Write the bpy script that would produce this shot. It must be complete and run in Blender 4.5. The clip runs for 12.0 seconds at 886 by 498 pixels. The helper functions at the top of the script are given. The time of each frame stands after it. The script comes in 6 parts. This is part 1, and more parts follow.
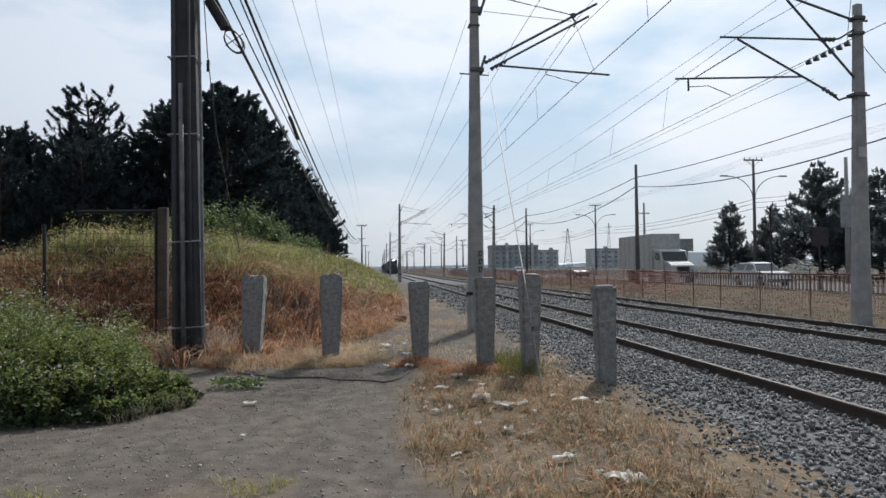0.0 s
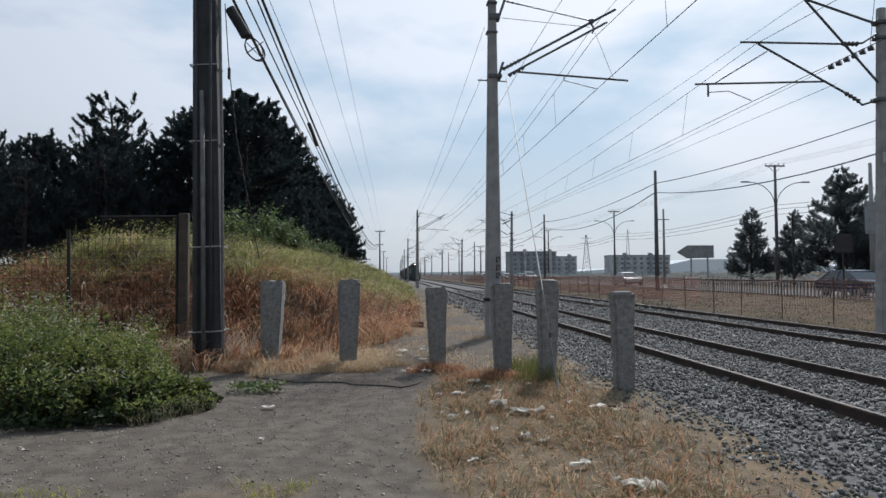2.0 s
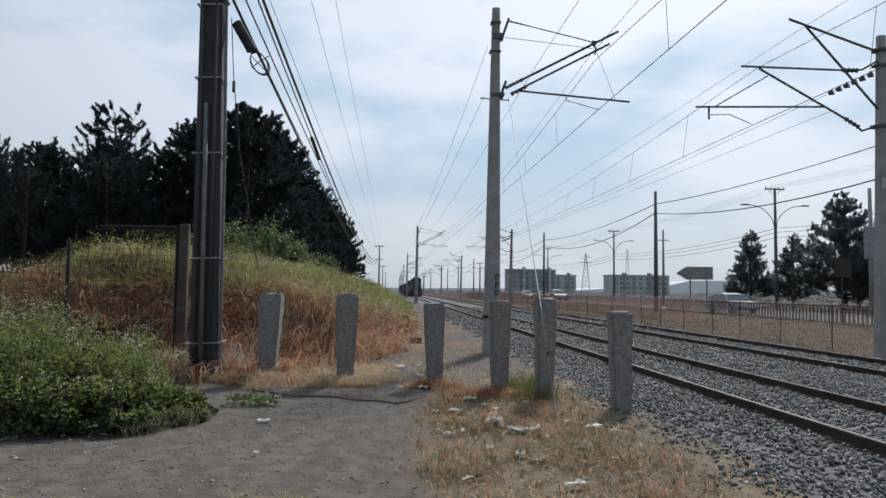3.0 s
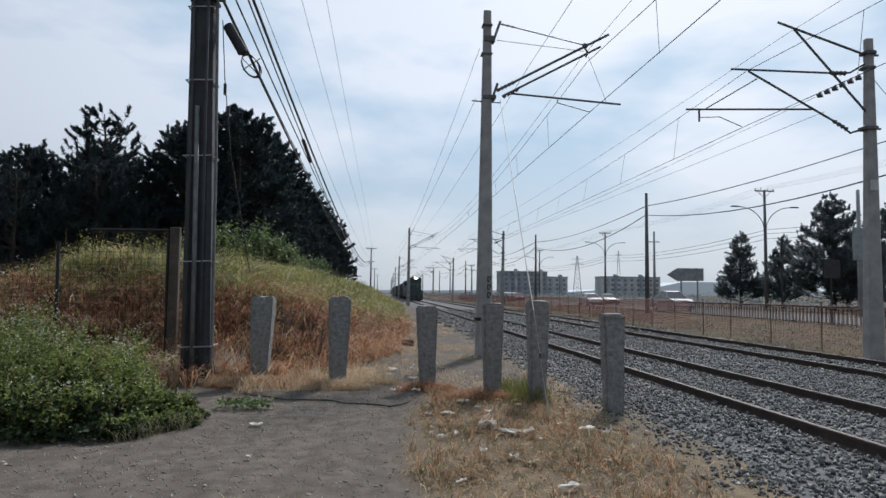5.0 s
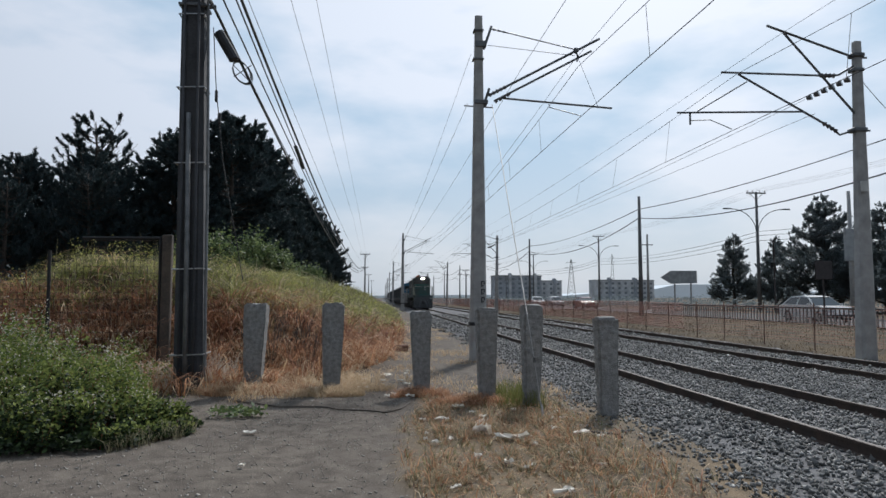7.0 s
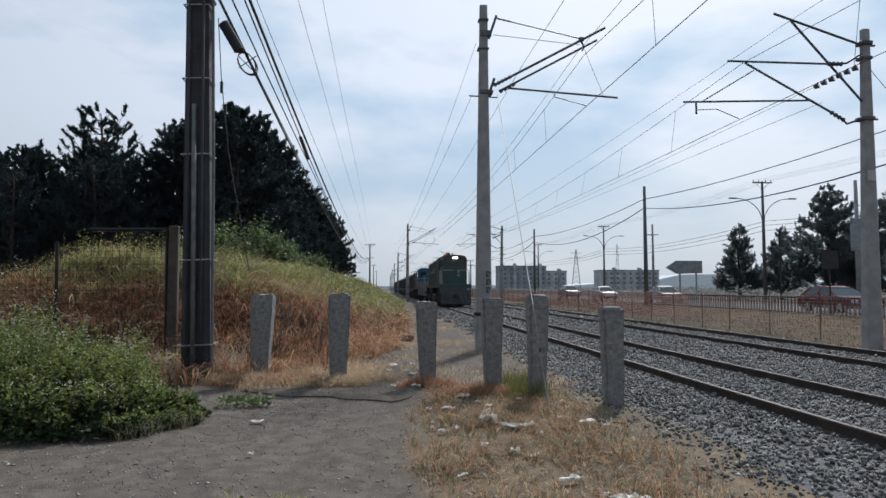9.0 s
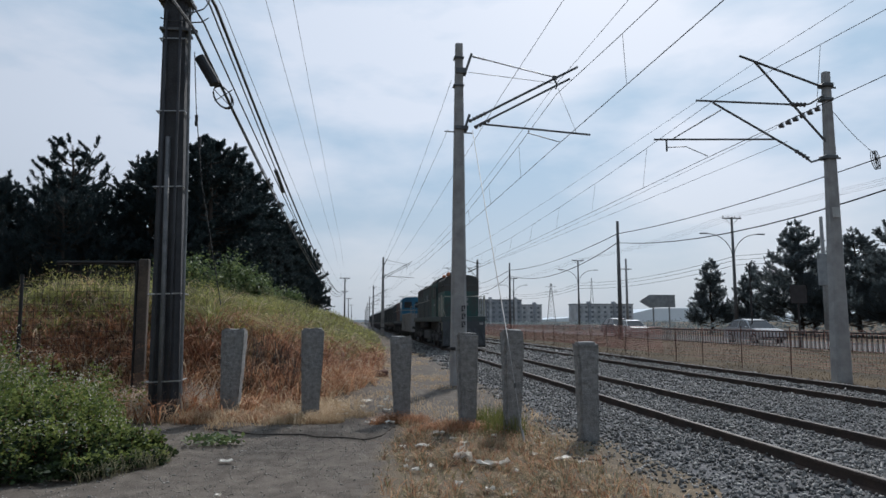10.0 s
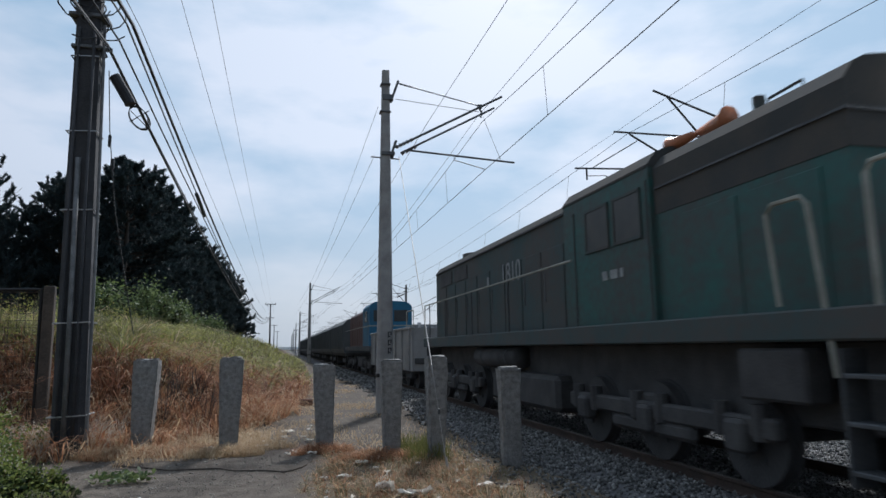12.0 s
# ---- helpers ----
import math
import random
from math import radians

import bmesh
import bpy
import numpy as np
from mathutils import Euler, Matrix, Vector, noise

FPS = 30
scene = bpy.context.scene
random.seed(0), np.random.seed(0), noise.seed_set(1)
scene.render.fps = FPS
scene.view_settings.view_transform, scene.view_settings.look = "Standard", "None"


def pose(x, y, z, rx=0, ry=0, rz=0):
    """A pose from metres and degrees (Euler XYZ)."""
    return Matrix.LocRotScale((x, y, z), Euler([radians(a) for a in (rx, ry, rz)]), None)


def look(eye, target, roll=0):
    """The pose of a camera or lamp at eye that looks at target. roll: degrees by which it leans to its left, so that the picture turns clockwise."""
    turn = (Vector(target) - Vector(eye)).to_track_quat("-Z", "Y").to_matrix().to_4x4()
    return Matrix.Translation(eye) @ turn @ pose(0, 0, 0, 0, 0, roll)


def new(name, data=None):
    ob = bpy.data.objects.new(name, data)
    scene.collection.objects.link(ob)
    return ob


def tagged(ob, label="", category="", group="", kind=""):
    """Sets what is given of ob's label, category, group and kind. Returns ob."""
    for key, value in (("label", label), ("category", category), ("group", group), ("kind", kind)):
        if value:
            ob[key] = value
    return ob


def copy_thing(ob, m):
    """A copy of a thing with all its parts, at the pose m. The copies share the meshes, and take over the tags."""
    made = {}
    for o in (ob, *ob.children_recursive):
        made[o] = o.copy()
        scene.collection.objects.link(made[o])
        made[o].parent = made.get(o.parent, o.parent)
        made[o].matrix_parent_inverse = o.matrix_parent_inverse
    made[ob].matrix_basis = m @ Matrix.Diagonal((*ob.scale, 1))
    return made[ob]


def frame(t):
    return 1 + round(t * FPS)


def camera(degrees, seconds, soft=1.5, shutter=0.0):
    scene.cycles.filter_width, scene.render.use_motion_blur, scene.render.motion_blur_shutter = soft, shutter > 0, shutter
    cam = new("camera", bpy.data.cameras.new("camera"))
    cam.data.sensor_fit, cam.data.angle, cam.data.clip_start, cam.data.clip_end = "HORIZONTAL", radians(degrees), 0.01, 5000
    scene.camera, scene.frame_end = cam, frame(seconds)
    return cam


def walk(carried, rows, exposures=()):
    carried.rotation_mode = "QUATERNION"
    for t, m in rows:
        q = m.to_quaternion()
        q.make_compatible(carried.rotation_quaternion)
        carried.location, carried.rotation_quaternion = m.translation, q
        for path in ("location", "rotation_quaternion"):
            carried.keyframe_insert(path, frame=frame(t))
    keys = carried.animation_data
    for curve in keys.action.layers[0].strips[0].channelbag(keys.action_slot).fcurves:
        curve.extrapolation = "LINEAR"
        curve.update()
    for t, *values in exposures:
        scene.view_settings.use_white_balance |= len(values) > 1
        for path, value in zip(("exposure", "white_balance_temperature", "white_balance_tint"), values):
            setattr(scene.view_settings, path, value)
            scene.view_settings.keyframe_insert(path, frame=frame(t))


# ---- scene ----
cam = camera(68.2, 12.0, shutter=0.15)
PATH = [
    (0, (-0.032, -0.254, 1.643), (0.179, 1.734, 1.701), -0.6),
    (0.5, (-0.033, -0.249, 1.642), (0.164, 1.74, 1.707), -0.1),
    (1, (-0.023, -0.249, 1.643), (0.172, 1.74, 1.716), 0.0),
    (1.5, (-0.029, -0.278, 1.637), (0.141, 1.713, 1.717), 0.6),
    (2, (-0.028, -0.278, 1.637), (0.129, 1.714, 1.714), -0.4),
    (2.5, (-0.026, -0.293, 1.635), (0.128, 1.698, 1.745), 0.5),
    (3, (-0.028, -0.299, 1.64), (0.13, 1.691, 1.766), 0.8),
    (5, (-0.039, -0.301, 1.646), (0.144, 1.687, 1.779), 0.6),
    (5.5, (-0.031, -0.299, 1.638), (0.163, 1.687, 1.768), 0.9),
    (6, (-0.017, -0.289, 1.639), (0.194, 1.695, 1.776), 0.9),
    (6.5, (-0.025, -0.296, 1.638), (0.169, 1.69, 1.776), 0.3),
    (7, (-0.024, -0.298, 1.649), (0.177, 1.686, 1.797), 0.0),
    (9, (-0.042, -0.316, 1.647), (0.145, 1.671, 1.766), -0.1),
    (9.5, (-0.031, -0.283, 1.649), (0.166, 1.7, 1.808), 0.4),
    (10, (-0.029, -0.302, 1.663), (0.231, 1.669, 1.884), -0.1),
    (10.5, (-0.006, -0.314, 1.662), (0.3, 1.648, 1.897), -0.5),
    (11, (-0.004, -0.314, 1.667), (0.35, 1.642, 1.882), -0.1),
    (11.5, (-0.001, -0.307, 1.677), (0.431, 1.631, 1.92), 0.3),
    (12, (0.045, -0.32, 1.673), (0.516, 1.601, 1.968), -0.9),
]
walk(cam, [(t, look(eye, at, roll)) for t, eye, at, roll in PATH],
     [(0, 0.12, 6350, 10), (2, 0.02, 6250, 10), (9, 0.0, 6150, 10), (9.5, -0.03, 6120, 10), (10, -0.14, 6080, 10), (10.5, -0.10, 6050, 10), (11, -0.03, 6010, 10), (12, -0.07, 5950, 10)])

# ---------- light ----------
SUN = Vector((0.33, 0.70, 0.72)).normalized()
world = bpy.data.worlds.new("sky")
scene.world = world
world.use_nodes = True
wn, wl = world.node_tree.nodes, world.node_tree.links
wn.clear()
w_out = wn.new("ShaderNodeOutputWorld")
w_bg = wn.new("ShaderNodeBackground")
w_sky = wn.new("ShaderNodeTexSky")
w_sky.sky_type, w_sky.sun_disc = "NISHITA", False
w_sky.sun_elevation, w_sky.sun_rotation = math.asin(SUN.z), math.atan2(SUN.x, SUN.y)
w_sky.dust_density = 3.0
w_scale = wn.new("ShaderNodeVectorMath")
w_scale.operation = "SCALE"
w_scale.inputs["Scale"].default_value = 0.10
wl.new(w_sky.outputs[0], w_scale.inputs[0])
w_co = wn.new("ShaderNodeTexCoord")
w_map = wn.new("ShaderNodeMapping")
w_map.inputs["Scale"].default_value = (1.0, 1.0, 2.6)
w_map.inputs["Location"].default_value = (0.35, 0.1, 0.2)
wl.new(w_co.outputs["Generated"], w_map.inputs[0])
w_noise = wn.new("ShaderNodeTexNoise")
w_noise.inputs["Scale"].default_value = 2.3
w_noise.inputs["Detail"].default_value = 7.0
w_noise.inputs["Roughness"].default_value = 0.5
wl.new(w_map.outputs[0], w_noise.inputs["Vector"])
w_ramp = wn.new("ShaderNodeValToRGB")
w_ramp.color_ramp.elements[0].position = 0.42
w_ramp.color_ramp.elements[0].color = (0.30, 0.42, 0.53, 1)
w_ramp.color_ramp.elements[1].position = 0.57
w_ramp.color_ramp.elements[1].color = (0.56, 0.60, 0.66, 1)
wl.new(w_noise.outputs["Fac"], w_ramp.inputs[0])
w_dot = wn.new("ShaderNodeVectorMath")
w_dot.operation = "DOT_PRODUCT"
w_dot.inputs[1].default_value = SUN
wl.new(w_co.outputs["Generated"], w_dot.inputs[0])
w_glow = wn.new("ShaderNodeMapRange")
w_glow.interpolation_type = "SMOOTHSTEP"
w_glow.inputs["From Min"].default_value = -0.1
w_glow.inputs["From Max"].default_value = 1.0
w_glow.inputs["To Min"].default_value = 0.62
w_glow.inputs["To Max"].default_value = 1.45
wl.new(w_dot.outputs["Value"], w_glow.inputs["Value"])
w_cloud = wn.new("ShaderNodeVectorMath")
w_cloud.operation = "SCALE"
w_sep = wn.new("ShaderNodeSeparateXYZ")
wl.new(w_co.outputs["Generated"], w_sep.inputs[0])
w_hor = wn.new("ShaderNodeMapRange")
w_hor.interpolation_type = "SMOOTHSTEP"
w_hor.inputs["From Min"].default_value, w_hor.inputs["From Max"].default_value = -0.02, 0.28
w_hor.inputs["To Min"].default_value, w_hor.inputs["To Max"].default_value = 0.85, 0.0
wl.new(w_sep.outputs[2], w_hor.inputs["Value"])
w_haze = wn.new("ShaderNodeMix")
w_haze.data_type = "RGBA"
w_haze.inputs["B"].default_value = (0.47, 0.505, 0.54, 1)
wl.new(w_hor.outputs[0], w_haze.inputs["Factor"])
wl.new(w_ramp.outputs[0], w_haze.inputs["A"])
wl.new(w_haze.outputs["Result"], w_cloud.inputs[0])
wl.new(w_glow.outputs[0], w_cloud.inputs["Scale"])
w_mix = wn.new("ShaderNodeMix")
w_mix.data_type = "RGBA"
w_mix.inputs["Factor"].default_value = 0.88
wl.new(w_scale.outputs[0], w_mix.inputs["A"])
wl.new(w_cloud.outputs[0], w_mix.inputs["B"])
wl.new(w_mix.outputs["Result"], w_bg.inputs["Color"])
w_bg.inputs["Strength"].default_value = 1.0
wl.new(w_bg.outputs[0], w_out.inputs[0])
sun_data = bpy.data.lights.new("sun", "SUN")
sun_data.energy, sun_data.angle, sun_data.color = 3.5, radians(5), (1.0, 0.945, 0.88)
sun = new("sun", sun_data)
sun.matrix_world = look((0, 0, 60), Vector((0, 0, 60)) - SUN)

# ---------- materials ----------
def mat(name, c, rough=0.7, metal=0.0, c2=None, scale=4.0, fine=40.0, var=0.5, bump=0.25, island=False, each=False, leaf=0.0, spec=0.5, glow=0.0):
    m = bpy.data.materials.new(name)
    m.use_nodes = True
    n, l = m.node_tree.nodes, m.node_tree.links
    b = n["Principled BSDF"]
    out = n["Material Output"]
    c2 = c2 or tuple(v * 0.62 for v in c)
    co = n.new("ShaderNodeTexCoord")
    n1, n2 = n.new("ShaderNodeTexNoise"), n.new("ShaderNodeTexNoise")
    n1.inputs["Scale"].default_value, n2.inputs["Scale"].default_value = scale, fine
    n1.inputs["Detail"].default_value, n2.inputs["Detail"].default_value = 5, 4
    for q in (n1, n2):
        l.new(co.outputs["Object"], q.inputs["Vector"])
    mul = n.new("ShaderNodeMath")
    mul.operation = "MULTIPLY_ADD"
    l.new(n2.outputs["Fac"], mul.inputs[0])
    mul.inputs[1].default_value, mul.inputs[2].default_value = 0.6, -0.3
    add = n.new("ShaderNodeMath")
    l.new(n1.outputs["Fac"], add.inputs[0])
    l.new(mul.outputs[0], add.inputs[1])
    rng = n.new("ShaderNodeMapRange")
    rng.inputs["From Min"].default_value, rng.inputs["From Max"].default_value = 0.3, 0.7
    rng.inputs["To Max"].default_value = 1.0
    l.new(add.outputs[0], rng.inputs["Value"])
    mix = n.new("ShaderNodeMix")
    mix.data_type = "RGBA"
    mix.inputs["A"].default_value, mix.inputs["B"].default_value = (*c, 1), (*c2, 1)
    fac = rng.outputs[0]
    if island or each:
        src = n.new("ShaderNodeNewGeometry").outputs["Random Per Island"] if island else n.new("ShaderNodeObjectInfo").outputs["Random"]
        mm = n.new("ShaderNodeMath")
        mm.operation = "MULTIPLY_ADD"
        l.new(fac, mm.inputs[0])
        mm.inputs[1].default_value = 0.35
        l.new(src, mm.inputs[2])
        fac = mm.outputs[0]
    l.new(fac, mix.inputs["Factor"])
    l.new(mix.outputs["Result"], b.inputs["Base Color"])
    rr = n.new("ShaderNodeMapRange")
    rr.inputs["To Min"].default_value, rr.inputs["To Max"].default_value = max(0.03, rough - 0.12), min(1, rough + 0.12)
    l.new(n2.outputs["Fac"], rr.inputs["Value"])
    l.new(rr.outputs[0], b.inputs["Roughness"])
    b.inputs["Metallic"].default_value = metal
    b.inputs["Specular IOR Level"].default_value = spec
    if bump:
        bp = n.new("ShaderNodeBump")
        bp.inputs["Strength"].default_value, bp.inputs["Distance"].default_value = bump, 0.02
        l.new(add.outputs[0], bp.inputs["Height"])
        l.new(bp.outputs[0], b.inputs["Normal"])
    if glow:
        b.inputs["Emission Color"].default_value = (*c, 1)
        b.inputs["Emission Strength"].default_value = glow
    if leaf:
        tr = n.new("ShaderNodeBsdfTranslucent")
        l.new(mix.outputs["Result"], tr.inputs["Color"])
        ms = n.new("ShaderNodeMixShader")
        ms.inputs[0].default_value = leaf
        l.new(b.outputs[0], ms.inputs[1])
        l.new(tr.outputs[0], ms.inputs[2])
        l.new(ms.outputs[0], out.inputs[0])
    return m


CONCRETE = mat("weathered_concrete", (0.42, 0.415, 0.405), 0.9, c2=(0.27, 0.265, 0.26), scale=3, fine=60, bump=0.5)
POST_CONCRETE = mat("rough_post_concrete", (0.33, 0.325, 0.315), 0.95, c2=(0.19, 0.186, 0.182), scale=16, fine=60, bump=1.0)
POLE_DARK = mat("dark_pole_concrete", (0.065, 0.068, 0.075), 0.85, c2=(0.035, 0.037, 0.042), scale=2, fine=40, bump=0.4)
CONDUIT = mat("conduit_pipe", (0.20, 0.205, 0.21), 0.45, c2=(0.10, 0.105, 0.11), scale=5)
BAND = mat("steel_band", (0.5, 0.5, 0.5), 0.4, 0.8)
WIRE = mat("dark_wire", (0.05, 0.052, 0.055), 0.6, bump=0)
THIN_WIRE = mat("copper_wire", (0.14, 0.14, 0.14), 0.6, bump=0)
GALV = mat("dull_galvanised_steel", (0.16, 0.17, 0.18), 0.55, 0.5, c2=(0.09, 0.09, 0.09))
INSUL = mat("brown_insulator", (0.10, 0.09, 0.09), 0.3)
BLACK = mat("black_rubber", (0.022, 0.022, 0.024), 0.7)
RAIL_SIDE = mat("rusty_rail", (0.075, 0.05, 0.038), 0.85, 0.0, c2=(0.04, 0.03, 0.026), scale=3)
RAIL_TOP = mat("worn_rail_head", (0.12, 0.105, 0.095), 0.75, 0.2, c2=(0.16, 0.14, 0.125), scale=1.5)
STONE = mat("ballast_stone", (0.36, 0.355, 0.34), 0.9, c2=(0.075, 0.075, 0.073), scale=6, fine=60, island=True, bump=0.3)
PEBBLE = mat("path_pebble", (0.42, 0.39, 0.35), 0.9, c2=(0.16, 0.145, 0.13), island=True)
BALLAST = mat("ballast_bed", (0.13, 0.13, 0.135), 0.95, c2=(0.06, 0.06, 0.065), scale=9, fine=30, bump=1.0)
WOOD = mat("old_wood", (0.12, 0.095, 0.075), 0.9, c2=(0.06, 0.05, 0.045), scale=3, fine=30)
# wood lightened to mid-grey, with the distance haze painted into it
POLE_WOOD = mat("hazed_weathered_wood", (0.18, 0.18, 0.182), 0.9, c2=(0.11, 0.11, 0.112), scale=2, fine=20)
STRAW = mat("dry_straw", (0.74, 0.44, 0.26), 0.8, c2=(0.24, 0.105, 0.05), island=True, bump=0, leaf=0.5)
STRAW_DARK = mat("brown_dry_stalks", (0.44, 0.20, 0.11), 0.8, c2=(0.13, 0.055, 0.032), island=True, bump=0, leaf=0.35)
STRAW_PALE = mat("pale_dry_grass", (0.74, 0.61, 0.44), 0.8, c2=(0.44, 0.31, 0.18), island=True, bump=0, leaf=0.5)
VERGE = mat("verge_straw", (0.25, 0.18, 0.105), 0.85, c2=(0.10, 0.078, 0.05), island=True, bump=0, leaf=0.2)
OLIVE = mat("olive_dry_grass", (0.35, 0.32, 0.19), 0.8, c2=(0.15, 0.14, 0.085), island=True, bump=0, leaf=0.4)
GUY = mat("pale_twisted_wire", (0.42, 0.41, 0.39), 0.6, c2=(0.28, 0.27, 0.26))
BAR_PALE = mat("worn_bar_paint", (0.34, 0.335, 0.32), 0.7, c2=(0.2, 0.19, 0.18))
GREEN = mat("green_grass", (0.24, 0.25, 0.075), 0.7, c2=(0.12, 0.13, 0.04), island=True, bump=0, leaf=0.4)
GREEN_LIGHT = mat("light_green_grass", (0.55, 0.52, 0.17), 0.7, c2=(0.27, 0.29, 0.075), island=True, bump=0, leaf=0.4)
# shaded undergrowth and sunlit tops of the weeds are put into two leaf colours
LEAF = mat("shaded_bush_leaf", (0.062, 0.10, 0.030), 0.7, spec=0.3, c2=(0.012, 0.022, 0.010), island=True, bump=0, leaf=0.1)
LEAF_LIGHT = mat("sunlit_yellow_green_leaf", (0.36, 0.40, 0.11), 0.75, spec=0.2, c2=(0.09, 0.13, 0.04), island=True, bump=0, leaf=0.35)
FLOWER = mat("white_flower", (0.72, 0.68, 0.60), 0.8, c2=(0.48, 0.43, 0.36), island=True, bump=0, leaf=0.3)
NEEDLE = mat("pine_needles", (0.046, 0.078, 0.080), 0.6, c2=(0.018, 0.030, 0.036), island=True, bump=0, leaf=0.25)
# distance haze is painted in by paling these needles; real foliage is darker
NEEDLE_HAZED = mat("haze_paled_needles", (0.20, 0.235, 0.245), 0.7, c2=(0.15, 0.18, 0.19), island=True, bump=0, leaf=0.6)
BARK = mat("pine_bark", (0.07, 0.055, 0.045), 0.95, bump=0.6)
SHRUB = mat("shrub_leaf", (0.25, 0.31, 0.12), 0.6, c2=(0.07, 0.11, 0.045), island=True, bump=0, leaf=0.3)
ASPHALT = mat("asphalt", (0.06, 0.06, 0.062), 0.9, scale=1, fine=60)
NET = mat("orange_netting", (0.30, 0.115, 0.085), 0.7, c2=(0.22, 0.09, 0.065), bump=0)
NET_POST = mat("rusty_fence_post", (0.17, 0.095, 0.075), 0.85)
WHITE_PAINT = mat("dirty_white_paint", (0.62, 0.62, 0.60), 0.6, c2=(0.42, 0.42, 0.4))
FENCE_DARK = mat("dark_fence_paint", (0.06, 0.05, 0.05), 0.7)
# both far wall colours are paled and blued to paint in haze
WALL_PALE = mat("hazed_pale_render", (0.68, 0.70, 0.72), 0.9, scale=0.3)
WALL_GREY = mat("hazed_grey_render", (0.45, 0.48, 0.52), 0.9, scale=0.3)
PANE = mat("dark_window_glass", (0.03, 0.035, 0.04), 0.08, bump=0)
FAR_PANE = mat("pale_window_glass", (0.24, 0.27, 0.30), 0.3, bump=0)
SIGN_BACK = mat("grey_sign_back", (0.42, 0.44, 0.45), 0.6, scale=2)
# haze is put into the pale blue colour and lifted by a glow
HILL = mat("hazed_glowing_hill", (0.50, 0.56, 0.61), 1.0, c2=(0.45, 0.51, 0.56), scale=0.01, fine=0.1, bump=0, glow=0.22)
TRASH = mat("white_litter", (0.86, 0.81, 0.72), 0.7, c2=(0.72, 0.66, 0.57), scale=20)
LOCO_GREEN = mat("grimy_green_paint", (0.025, 0.11, 0.10), 0.6, c2=(0.06, 0.065, 0.062), scale=0.9, fine=9, bump=0.05)
LOCO_DARK = mat("grimy_dark_paint", (0.05, 0.085, 0.088), 0.8, c2=(0.085, 0.08, 0.075), scale=0.8, fine=9, bump=0.05)
LOCO_SILL = mat("grimy_grey_sill", (0.085, 0.09, 0.095), 0.75, c2=(0.045, 0.05, 0.055), scale=1)
# dusty grey, raised further to paint in the hazy glare over dark undergear
UNDER = mat("dusty_veiled_undergear", (0.08, 0.08, 0.08), 0.9, c2=(0.045, 0.045, 0.048), scale=2.5)
SOOT = mat("sooty_roof", (0.072, 0.078, 0.08), 0.95, c2=(0.10, 0.095, 0.088), scale=2, spec=0.08)
STRIPE = mat("worn_pale_stripe", (0.11, 0.12, 0.13), 0.6, c2=(0.05, 0.055, 0.06), scale=2)
RAILING = mat("white_handrail", (0.42, 0.42, 0.37), 0.6, c2=(0.26, 0.26, 0.22))
HORN = mat("orange_horn", (0.55, 0.20, 0.09), 0.5)
LETTER = mat("pale_lettering", (0.35, 0.37, 0.37), 0.6, c2=(0.2, 0.21, 0.22), scale=8)
BLUE = mat("blue_paint", (0.018, 0.16, 0.29), 0.6, c2=(0.02, 0.09, 0.16), scale=0.8)
NOSE_GREY = mat("grey_nose_paint", (0.34, 0.34, 0.34), 0.6, c2=(0.2, 0.2, 0.2), scale=1)
MAROON = mat("faded_maroon_paint", (0.10, 0.035, 0.032), 0.6, c2=(0.06, 0.03, 0.03), scale=0.8)
WAGON = mat("dusty_wagon_paint", (0.10, 0.115, 0.12), 0.75, c2=(0.065, 0.072, 0.075), scale=0.6)
LAMP_ON = mat("lit_headlight", (1.0, 0.93, 0.78), 0.3, bump=0, glow=160.0)
CAB_GLASS = mat("grimy_cab_glass", (0.04, 0.045, 0.046), 0.45, c2=(0.07, 0.068, 0.062), scale=3, bump=0)
LENS = mat("lamp_lens", (0.7, 0.72, 0.74), 0.1, bump=0)


